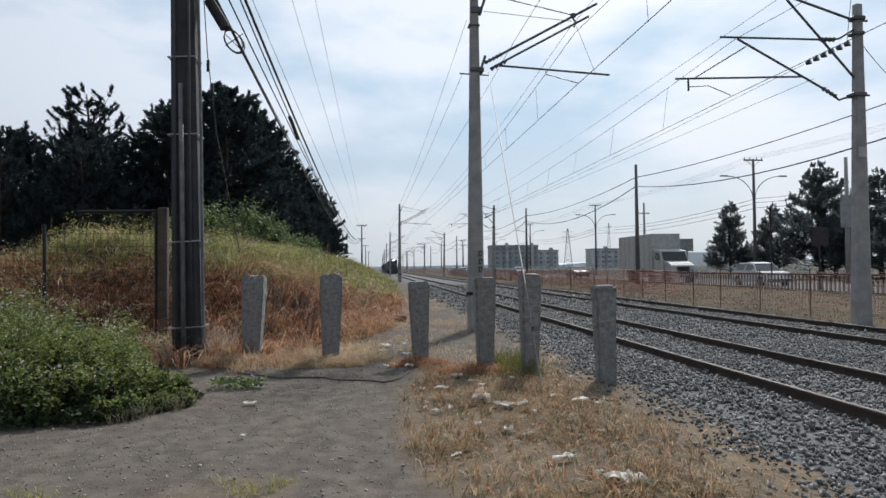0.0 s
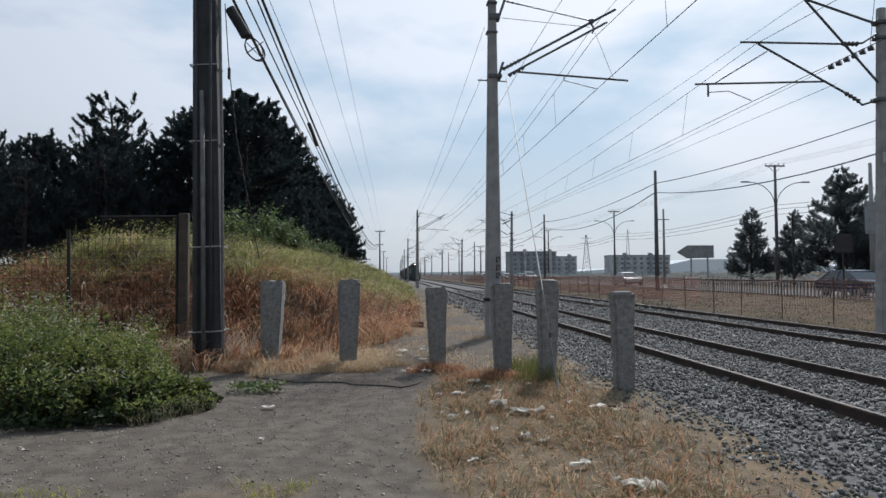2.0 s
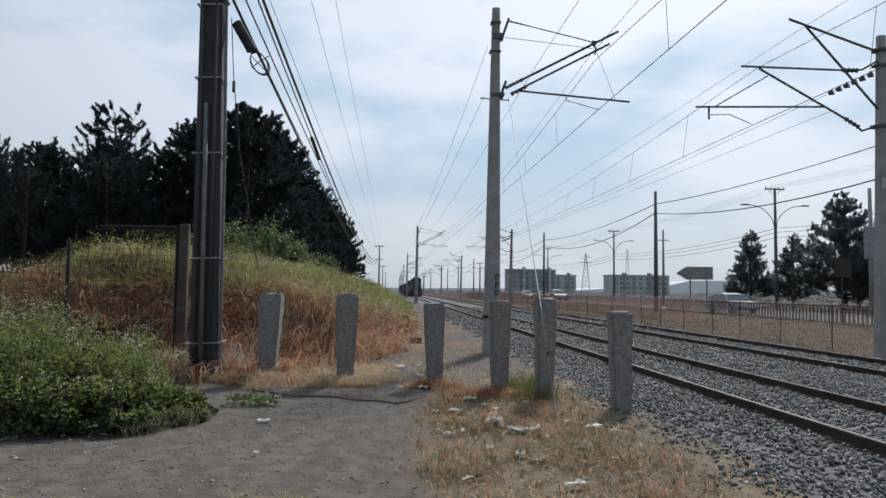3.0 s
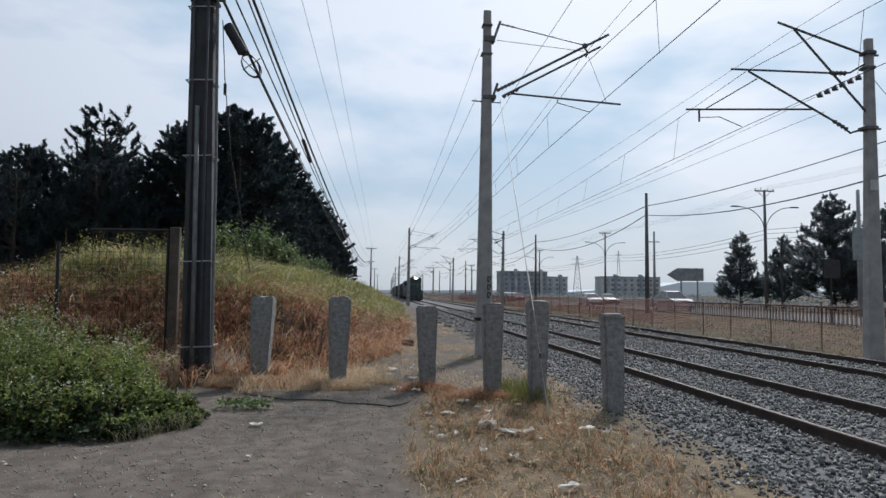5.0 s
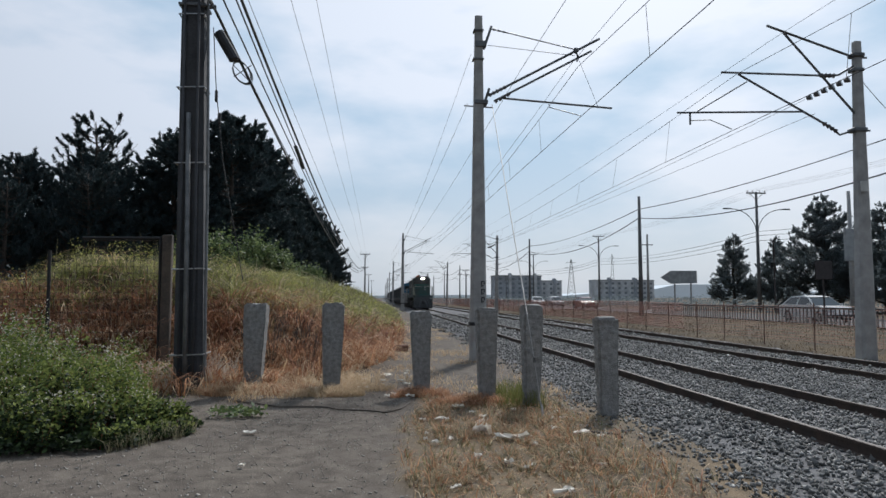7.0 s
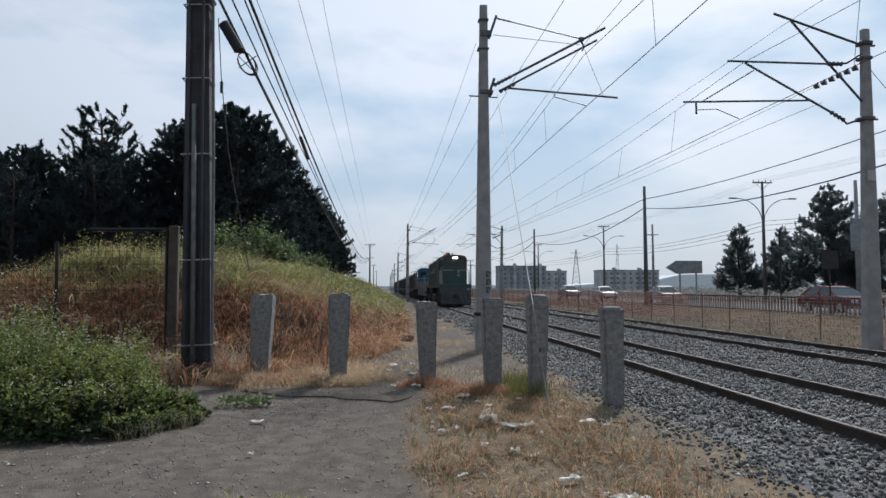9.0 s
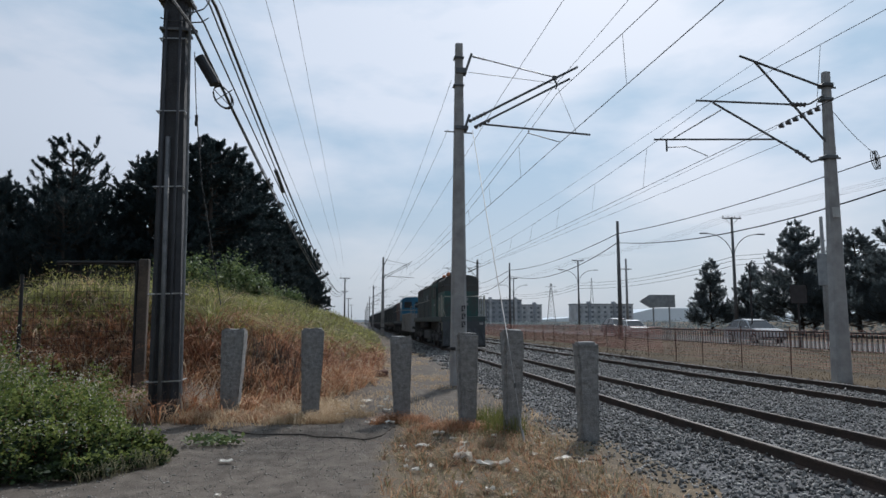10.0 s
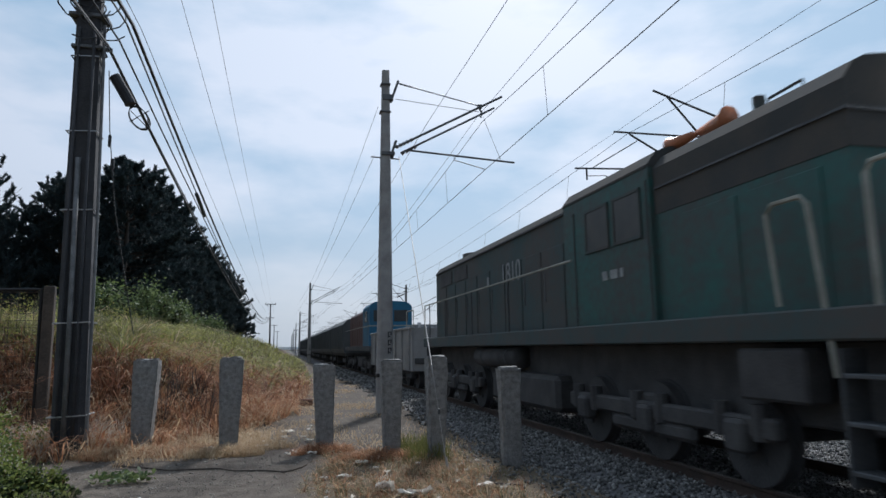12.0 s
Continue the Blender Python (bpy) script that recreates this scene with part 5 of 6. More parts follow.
plant(dense, [(0, -10.4, 47, 0.86, 0.4), (1, -13.6, 45, 0.76, 2.1), (1, -11.8, 56, 1.0, 1.2), (0, -12.0, 64, 1.0, 2.0), (1, -12.0, 72, 1.02, 3.0), (0, -11.8, 81, 1.0, 4.0), (1, -11.6, 91, 1.0, 5.1), (0, -11.5, 103, 1.0, 0.9), (1, -11.2, 117, 1.0, 2.4), (0, -11, 134, 1.0, 1.7), (1, -10.6, 154, 1.0, 0.3), (0, -17.5, 60, 0.95, 1.1), (1, -23.0, 54, 0.72, 3.7), (0, -24, 58, 0.8, 2.9), (1, -31, 60, 0.8, 2.2), (0, -37, 62, 0.8, 0.2)])
plant(airy, [(0, -18.8, 45, 0.98, 0.8), (1, -16.4, 42, 0.74, 2.2), (1, -23.0, 44, 0.86, 4.0), (0, -27.0, 45, 0.80, 2.5), (1, -31.5, 45, 0.95, 1.0), (0, -22.0, 50, 0.8, 5.0), (1, -17.0, 40, 0.72, 5.5), (0, -34, 50, 0.85, 3.3), (1, -25.0, 40, 0.72, 0.3), (1, -20.5, 38, 0.66, 1.3)])
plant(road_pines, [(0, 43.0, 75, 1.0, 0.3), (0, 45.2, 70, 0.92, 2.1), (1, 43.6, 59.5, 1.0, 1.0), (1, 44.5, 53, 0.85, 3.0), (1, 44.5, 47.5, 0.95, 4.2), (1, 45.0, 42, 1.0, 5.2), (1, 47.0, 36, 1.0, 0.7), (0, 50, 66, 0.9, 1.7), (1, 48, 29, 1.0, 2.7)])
x = np.concatenate([rs.uniform(32, 62, 16000), rs.uniform(15.5, 22, 6000), rs.uniform(-30, 200, 9000)])
y = np.concatenate([rs.uniform(48, 260, 16000), rs.uniform(110, 330, 6000), rs.uniform(330, 420, 9000)])
top = 1.0 + 1.5 * np.abs(lump(x, y, 0.12, 81)) + 1.2 * (y > 320)
leaves("roadside_scrub", np.stack([x, y, 0.2 + top * 0.8 * rs.uniform(0, 1, len(x))], -1), 0.28, NEEDLE_HAZED, "scrub beyond the highway, paled by painted haze", "scrub")
# light green shrubs on the bank below the pines
for k, (x, y, rad, h) in enumerate([(-8.6, 34, 1.9, 3.4), (-6.6, 36, 1.8, 2.7), (-10.6, 35, 1.8, 3.0), (-5.6, 38, 1.4, 1.9), (-4.4, 42, 1.3, 1.3)]):
    ob = thing("shrub", x, y, float(ground_z(x, y)), "bright green feathery shrub below the pines", "shrub", "shrubs on the bank")
    m = Mesh()
    cs = []
    for q in range(26):
        a, u = rs.uniform(0, 6.28), rs.uniform(0.15, 1)
        p = Vector((rad * u * math.cos(a), rad * u * math.sin(a), h * (1 - 0.55 * u * u) * rs.uniform(0.7, 1.05)))
        m.tube([(0, 0, 0), p * 0.5 + Vector((0, 0, 0.1 * h)), p], 0.05, 4, 0.012, cap=False)
        for s in np.linspace(0.35, 1, 9):
            cs.append(np.array(p) * s + rs.normal(size=(22, 3)) * 0.24 * (0.6 + s * 0.5) - [0, 0, 0.05])
    part("stems", m, BARK, ob)
    lv = leaves("leaves", np.concatenate(cs), 0.16, SHRUB, "", "", 0.4, "")
    lv.parent = ob

# ---------- loose stones and litter ----------
def pebbles(x, y, z, size, seed):
    """Irregular eight-cornered stones."""
    r2 = np.random.RandomState(seed)
    n = len(x)
    cube = np.array([(a, b, c) for a in (-1, 1) for b in (-1, 1) for c in (-1, 1)], float)
    v = cube[None] * r2.uniform(0.35, 1.0, (n, 8, 1)) * np.stack([r2.uniform(0.7, 1.2, n), r2.uniform(0.6, 1.0, n), r2.uniform(0.4, 0.8, n)], -1)[:, None, :]
    q, _ = np.linalg.qr(r2.normal(size=(n, 3, 3)))
    v = np.einsum("nij,nkj->nki", q, v) * (size * r2.uniform(0.6, 1.4, n))[:, None, None] * 0.6
    v += np.stack([x, y, z], -1)[:, None, :]
    faces = np.array([(0, 1, 3, 2), (4, 6, 7, 5), (0, 4, 5, 1), (2, 3, 7, 6), (0, 2, 6, 4), (1, 5, 7, 3)])
    return v, faces


def stone_field(n, x0, x1, y0, y1, size, seed, keep=None):
    x, y = rs.uniform(x0, x1, n), rs.uniform(y0, y1, n)
    ok = np.ones(n, bool)
    for rx in (4.83, 6.51, 9.48, 11.15):
        ok &= np.abs(x - rx) > 0.09
    if keep is not None:
        ok &= rs.uniform(0, 1, n) < keep(x, y)
    x, y = x[ok], y[ok]
    v, f = pebbles(x, y, np.where(x < 3.4, np.maximum(bed_z(x, y), ground_z(x, y)), bed_z(x, y)) + rs.uniform(-0.2, 0.55, len(x)) * size, size, seed)
    return v.reshape(-1, 3), (f[None] + np.arange(len(x))[:, None, None] * 8).reshape(-1, 4)


thin_out = lambda x, y: smooth(2.75, 3.75, x + 0.3 * lump(x, y, 1.5, 71)) ** 1.3 + 0.05 * smooth(1.6, 3.0, x)
for n, x0, x1, y0, y1, size, seed in ((50000, 1.8, 12.9, 3.5, 13, 0.038, 1), (26000, 3.0, 12.9, 13, 26, 0.050, 2), (14000, 3.0, 12.9, 26, 60, 0.09, 3)):
    v, f = stone_field(n, x0, x1, y0, y1, size, seed, thin_out)
    tagged(soup("ballast_stones", v, f, STONE), "loose angular grey ballast stones", "ballast", kind="stuff")
x = rs.uniform(-4.5, 3.2, 7000)
y = rs.uniform(2.5, 13.5, 7000)
v, f = pebbles(x, y, ground_z(x, y) + 0.002, 0.016, 9)
tagged(soup("path_pebbles", v.reshape(-1, 3), (f[None] + np.arange(7000)[:, None, None] * 8).reshape(-1, 4), PEBBLE), "small pale pebbles scattered over the dirt", "pebbles", kind="stuff")
x, y = rs.uniform(-3.6, 0.6, 520), rs.uniform(3.0, 14.0, 520)
v, f = pebbles(x, y, ground_z(x, y) + 0.004, 0.032, 19)
v[:, :, 2] = (v[:, :, 2] - ground_z(x, y)[:, None]) * 0.6 + ground_z(x, y)[:, None]
tagged(soup("path_clods", v.reshape(-1, 3), (f[None] + np.arange(520)[:, None, None] * 8).reshape(-1, 4), PEBBLE), "clods and stones lying on the dirt path", "stones", kind="stuff")
near_pebbles, f = pebbles(np.zeros(12), np.zeros(12), np.zeros(12), 0.042, 12)
datas = [Mesh().add(p, [tuple(q) for q in f]).data("stone", STONE) for p in near_pebbles]
for i in range(280):
    ob = new("stone", datas[i % 12])
    sx, sy = rs.uniform(3.5, 6.3), rs.uniform(4.0, 9.5)
    ob.parent = ballast
    ob.location = (sx, sy, float(bed_z(sx, sy)) + 0.025)
    ob.rotation_euler = (0, 0, rs.uniform(0, 6.28))


def litter(x, y, sx, sy, h, seed, lab="crumpled white plastic litter on the dry grass", name="litter"):
    r2 = random.Random(seed)
    bm = bmesh.new()
    bmesh.ops.create_grid(bm, x_segments=7, y_segments=5, size=0.5)
    for q in bm.verts:
        n_ = noise.noise_vector(Vector((q.co.x * 3 + seed, q.co.y * 3, seed)))
        q.co = Vector((q.co.x * sx + n_.x * 0.25 * sx, q.co.y * sy + n_.y * 0.3 * sy, h * (0.5 + n_.z)))
    bmesh.ops.solidify(bm, geom=bm.faces[:], thickness=0.006)
    m = Mesh()
    bm.verts.index_update()
    m.add([q.co.copy() for q in bm.verts], [[q.index for q in f_.verts] for f_ in bm.faces])
    bm.free()
    ob = part(name, m, TRASH)
    ob.matrix_basis = pose(x, y, float(ground_z(x, y)) + 0.03, 0, 0, r2.uniform(-25, 25))
    tagged(ob, lab, "litter", "scattered litter")


for k, (x, y, sx, sy, h) in enumerate([(0.85, 8.35, 0.24, 0.14, 0.05), (1.26, 7.7, 0.14, 0.12, 0.14), (1.2, 7.3, 0.26, 0.16, 0.14), (1.5, 7.0, 0.5, 0.14, 0.09), (2.33, 7.15, 0.24, 0.10, 0.05), (1.5, 5.0, 0.24, 0.09, 0.05), (1.24, 5.95, 0.12, 0.08, 0.06), (1.15, 9.21, 0.2, 0.12, 0.05), (-1.11, 11.5, 0.26, 0.14, 0.09), (-0.25, 11.6, 0.25, 0.1, 0.05), (0.82, 20.2, 0.4, 0.3, 0.15), (-1.54, 7.94, 0.2, 0.1, 0.03), (1.75, 4.35, 0.34, 0.22, 0.1), (1.9, 8.9, 0.1, 0.08, 0.04), (0.2, 13.5, 0.3, 0.2, 0.08), (-1.3, 6.3, 0.08, 0.06, 0.03), (1.0, 6.3, 0.09, 0.06, 0.04), (2.1, 5.8, 0.08, 0.06, 0.03)]):
    litter(x, y, sx * 0.75, sy * 0.75, h * 0.8, k + 1)
for k in range(14):
    litter(rs.uniform(-0.7, 0.9), rs.uniform(10.2, 14.5), rs.uniform(0.05, 0.16), rs.uniform(0.04, 0.09), 0.04, 80 + k, "pale scrap of litter on the trodden soil", "litter_scrap")
for k in range(26):
    litter(rs.uniform(0.4, 2.9), rs.uniform(3.6, 10.2), rs.uniform(0.03, 0.1), rs.uniform(0.03, 0.07), 0.03, 40 + k, "small scrap of pale litter in the dry grass", "litter_scrap")
stick = part("stick", Mesh().tube([(0, 0, 0.02), (0.3, -0.12, 0.04), (0.62, -0.2, 0.02)], 0.012, 5), WOOD)
stick.matrix_basis = pose(2.15, 7.3, float(ground_z(2.15, 7.3)))
tagged(stick, "thin broken stick lying on the soil", "stick")
step = part("broken_sleeper", Mesh().box(0, 0, 0.1, 0.5, 0.26, 0.2, 0.03), NET_POST)
step.matrix_basis = pose(0.70, 20.0, 0.0, 0, 0, 8)
tagged(step, "dark broken timber lying beside the path", "timber")


# ---------- train ----------
def arch(w, z0, z1, z2, n=8):
    """Hood outline: upright sides to z1, an arched roof to z2."""
    c = [(-w / 2, z0), (w / 2, z0), (w / 2, z1)]
    for i in range(1, n):
        a = math.pi * i / n
        c.append((w / 2 * math.cos(a) * (0.94 if i in (1, n - 1) else 1), z1 + (z2 - z1) * math.sin(a) ** 0.6))
    return c + [(-w / 2, z1)]


def bogie(parent, y, wheelbase, axles, r, z=0.0):
    b = part("bogie", Mesh().box(-1.02, 0, 0.62, 0.14, wheelbase + 1.1, 0.22, 0.03).box(1.02, 0, 0.62, 0.14, wheelbase + 1.1, 0.22, 0.03).box(0, 0, 0.7, 2.0, 0.5, 0.25, 0.03).box(-1.02, 0, 0.42, 0.12, wheelbase * 0.55, 0.2, 0.05).box(1.02, 0, 0.42, 0.12, wheelbase * 0.55, 0.2, 0.05), UNDER, parent)
    b.location = (0, y, 0)
    for k in range(axles):
        yy = -wheelbase / 2 + wheelbase * k / max(1, axles - 1)
        for s in (-1, 1):
            part("axle_box", Mesh().box(s * 1.06, yy, 0.52, 0.2, 0.32, 0.34, 0.04).tube([(s * 1.04, yy - 0.3, 0.5), (s * 1.04, yy - 0.3, 0.85)], 0.09, 8).tube([(s * 1.04, yy + 0.3, 0.5), (s * 1.04, yy + 0.3, 0.85)], 0.09, 8), UNDER, b)
        w = Mesh()
        for s in (-1, 1):
            w.tube([(s * 0.78, 0, 0), (s * 0.90, 0, 0)], r, 24).tube([(s * 0.74, 0, 0), (s * 0.78, 0, 0)], r + 0.03, 24)
            for q in range(5):
                a = q * 1.2566
                w.box(s * 0.905, 0.5 * r * math.cos(a), 0.5 * r * math.sin(a), 0.02, 0.09, 0.09)
        w.tube([(-0.95, 0, 0), (0.95, 0, 0)], 0.08, 8)
        ws = part("wheelset", w, UNDER, b)
        ws.location = (0, yy, r)
        SPIN.append((ws, yy, r))
    return b


SPIN = []


def rod(pts, r=0.02):
    return Mesh().tube(pts, r, 6)


def lettering(body, size, material, parent, x, y, z, side=-1):
    cu = bpy.data.curves.new("number", "FONT")
    cu.body, cu.size, cu.extrude = body, size, 0.004
    cu.materials.append(material)
    ob = new("number", cu)
    ob.parent = parent
    ob.matrix_basis = Matrix.Translation((x, y, z)) @ Euler((radians(90), 0, radians(-90))).to_matrix().to_4x4()
    return ob


def locomotive():
    ob = thing("locomotive", 5.67, 60, 0.208, "grimy dark green diesel locomotive with a high hood and white handrails", "locomotive")
    part("short_hood", Mesh().prism(arch(1.86, 1.62, 3.72, 4.02), 0.0, 3.05, "y"), LOCO_GREEN, ob, "grimy green high short hood")
    part("cab", Mesh().prism(arch(2.0, 1.62, 3.80, 4.10), 3.05, 5.75, "y"), LOCO_GREEN, ob, "green driver's cab")
    part("long_hood", Mesh().prism(arch(1.86, 1.62, 3.72, 4.0), 5.75, 15.65, "y"), LOCO_DARK, ob, "dark grimy long engine hood")
    part("roof_band", Mesh().prism(arch(1.875, 3.12, 3.73, 4.03), -0.012, 3.04, "y"), SOOT, ob, "dark sooty roof of the short hood")
    part("roof_sheet", Mesh().prism(arch(1.88, 3.69, 3.725, 4.014), 5.76, 15.66, "y"), SOOT, ob, "sooty dark roof")
    part("roof_sheet", Mesh().prism(arch(2.02, 3.77, 3.805, 4.114), 3.045, 5.755, "y"), SOOT, ob, "sooty dark roof")
    part("nose_band", Mesh().box(0, -0.006, 3.46, 1.94, 0.05, 0.03).box(-0.95, 1.5, 3.46, 0.03, 3.0, 0.025), STRIPE, ob, "thin pale rail round the nose")
    part("deck", Mesh().box(0, 7.85, 1.60, 2.40, 17.2, 0.28, 0.02), LOCO_DARK, ob)
    part("pilot", Mesh().prism([(-0.82, 0.12), (-0.92, 0.2), (-0.80, 1.48), (-0.55, 1.48), (-0.55, 0.12)], -1.14, 1.14, "x"), LOCO_SILL, ob, "dark pilot plate")
    part("rear_pilot", Mesh().box(0, 16.4, 0.85, 2.2, 0.1, 1.2, 0.02), LOCO_SILL, ob)
    for k in range(3):
        for s in (-1, 1):
            x0 = s * (0.12 + k * 0.40)
            q = Mesh()
            vs = [(x0, -0.905 + 0.035, 1.10), (x0 + s * 0.20, -0.905 + 0.035, 1.10), (x0 + s * 0.52, -0.935, 0.28), (x0 + s * 0.32, -0.935, 0.28)]
            vs = [(max(-1.12, min(1.12, a)), b, c) for a, b, c in vs]
            q.add(vs + [(a, b + 0.05, c) for a, b, c in vs], [(0, 1, 2, 3), (7, 6, 5, 4), (0, 4, 5, 1), (1, 5, 6, 2), (2, 6, 7, 3), (3, 7, 4, 0)])
            part("warning_stripe", q, STRIPE, ob, "worn pale chevron stripe")
    part("coupler", Mesh().box(0, -1.0, 0.88, 0.26, 0.5, 0.28, 0.05).box(0, -1.2, 0.88, 0.36, 0.22, 0.34, 0.06), UNDER, ob)
    part("headlight_box", Mesh().box(0, -0.03, 3.78, 0.52, 0.10, 0.24, 0.04), LOCO_DARK, ob)
    for s in (-1, 1):
        part("headlight", Mesh().tube([(s * 0.12, -0.075, 3.78), (s * 0.12, -0.10, 3.78)], 0.06, 14), LAMP_ON, ob, "lit round headlight")
    part("marker_lamp", Mesh().box(0.92, -0.88, 1.34, 0.2, 0.08, 0.12, 0.02), NOSE_GREY, ob, "pale square lamp on the pilot")
    part("emblem_plate", Mesh().box(0.28, -0.02, 2.68, 0.17, 0.02, 0.16), LETTER, ob, "pale square plate on the nose")
    part("emblem_plate", Mesh().box(0.28, -0.02, 2.42, 0.2, 0.02, 0.14), LETTER, ob, "pale plate under the emblem")
    for s in (-1, 1):
        # end railing, corner grab rails and steps
        part("front_handrail", rod([(s * 0.15, -0.72, 2.80), (s * 1.02, -0.72, 2.80), (s * 1.12, -0.72, 2.72), (s * 1.12, -0.72, 1.35)], 0.022), RAILING, ob)
        part("grab_rail", rod([(s * 1.17, -0.62, 1.0), (s * 1.17, -0.62, 2.78), (s * 1.17, -0.56, 2.86), (s * 1.17, -0.40, 2.86), (s * 1.17, -0.34, 2.78), (s * 1.17, -0.34, 1.65)], 0.024), RAILING, ob)
        part("grab_rail", rod([(s * 1.17, 0.13, 1.16), (s * 1.17, 0.28, 2.66), (s * 1.17, 0.36, 2.74), (s * 1.17, 0.70, 2.74), (s * 1.17, 0.79, 2.66), (s * 1.17, 0.71, 1.78)], 0.024), RAILING, ob)
        part("rail_brace", rod([(s * 1.12, -0.7, 2.2), (s * 0.95, -0.7, 1.65)], 0.016), RAILING, ob)
        for z in (0.42, 0.80, 1.18):
            part("step", Mesh().box(s * 1.10, -0.25, z, 0.24, 0.56, 0.04, 0.008), STRIPE, ob)
        part("step_side", Mesh().box(s * 1.08, 0.05, 0.85, 0.26, 0.03, 1.1), LOCO_SILL, ob)
        part("side_handrail", rod([(s * 1.17, 5.16, 2.79), (s * 1.17, 16.3, 2.77), (s * 1.17, 16.4, 1.62)], 0.02), RAILING, ob)
        for y in (8.2, 10.9, 13.6, 15.6):
            part("stanchion", rod([(s * 1.17, y, 1.6), (s * 1.17, y, 2.8)], 0.016), LOCO_SILL, ob)
        # cab windows and doors
        for y in (3.65, 4.55):
            part("cab_window", Mesh().box(s * 1.005, y, 3.2, 0.02, 0.66, 0.6), CAB_GLASS, ob)
            part("window_frame", Mesh().box(s * 1.01, y, 2.88, 0.03, 0.76, 0.04).box(s * 1.01, y, 3.52, 0.03, 0.76, 0.04).box(s * 1.01, y - 0.36, 3.2, 0.03, 0.04, 0.66).box(s * 1.01, y + 0.36, 3.2, 0.03, 0.04, 0.66), LOCO_DARK, ob)
        for y in (5.35, 3.12):
            part("cab_door_seam", Mesh().box(s * 1.004, y, 2.65, 0.015, 0.03, 1.9), UNDER, ob)
        for k in range(9):
            part("hood_door", Mesh().box(s * 0.935, 6.4 + k * 1.05, 2.45, 0.03, 0.94, 1.5, 0.01), LOCO_DARK, ob)
            part("door_latch", Mesh().box(s * 0.955, 6.4 + k * 1.05 + 0.38, 2.5, 0.02, 0.03, 0.5), STRIPE, ob)
        for k in range(2):
            part("hood_grille", Mesh().box(s * 0.935, 12.7 + k * 1.6, 3.42, 0.03, 1.3, 0.36), UNDER, ob)
        for k in range(2):
            part("nose_door", Mesh().box(s * 0.935, 0.8 + k * 1.15, 2.35, 0.02, 0.95, 1.35, 0.008), LOCO_GREEN, ob)
        part("rain_gutter", Mesh().box(s * 0.95, 10.7, 3.70, 0.04, 9.8, 0.035), LOCO_SILL, ob)
        part("air_reservoir", Mesh().tube([(s * 0.90, 8.2, 1.22), (s * 0.90, 11.0, 1.22)], 0.22, 14), UNDER, ob, smooth=True)
        for q in (8.7, 10.4):
            part("reservoir_strap", Mesh().tube([(s * 0.90, q, 1.22), (s * 0.90, q + 0.06, 1.22)], 0.23, 14), LOCO_SILL, ob)
    part("fuel_tank", Mesh().box(0, 8.0, 0.62, 2.1, 3.6, 0.62, 0.08), UNDER, ob)
    lettering("1810", 0.62, LETTER, ob, -0.957, 9.25, 2.80)
    part("number_bar", Mesh().box(-1.008, 4.35, 2.46, 0.01, 0.16, 0.13).box(-1.008, 4.08, 2.46, 0.01, 0.22, 0.13).box(-1.008, 3.86, 2.46, 0.01, 0.08, 0.13), LETTER, ob, "small pale lettering bar")
    part("number_bar", Mesh().box(-0.957, 10.2, 2.95, 0.012, 0.14, 0.22), LETTER, ob, "small pale emblem")
    part("horn", Mesh().tube([(-0.40, 2.75, 4.17), (-0.40, 2.25, 4.17), (-0.40, 2.15, 4.17)], 0.05, 12, 0.15), HORN, ob, "orange air horn", smooth=True)
    part("horn", Mesh().tube([(-0.52, 2.7, 4.12), (-0.52, 3.1, 4.12), (-0.52, 3.2, 4.12)], 0.05, 12, 0.13), HORN, ob, "orange air horn", smooth=True)
    part("roof_pipe", Mesh().tube([(-0.3, 1.75, 3.95), (-0.3, 1.75, 4.28)], 0.07, 10).tube([(-0.3, 1.6, 3.98), (-0.3, 1.6, 4.2), (-0.3, 1.1, 4.22), (-0.3, 1.0, 3.98)], 0.02, 6), LOCO_DARK, ob)
    part("exhaust_stack", Mesh().box(0, 10.2, 4.05, 0.5, 0.8, 0.25, 0.03), LOCO_DARK, ob)
    part("roof_fan", Mesh().tube([(0, 13.6, 3.95), (0, 13.6, 4.1)], 0.6, 18), LOCO_DARK, ob)
    part("underframe", Mesh().box(0, 7.9, 1.06, 1.5, 16.0, 0.82, 0.03), UNDER, ob)
    for s in (-1, 1):
        part("sand_box", Mesh().box(s * 1.0, 0.95, 1.15, 0.3, 0.9, 0.5, 0.03), UNDER, ob)
    bogie(ob, 3.3, 3.5, 3, 0.49)
    bogie(ob, 12.9, 3.5, 3, 0.49)
    return ob


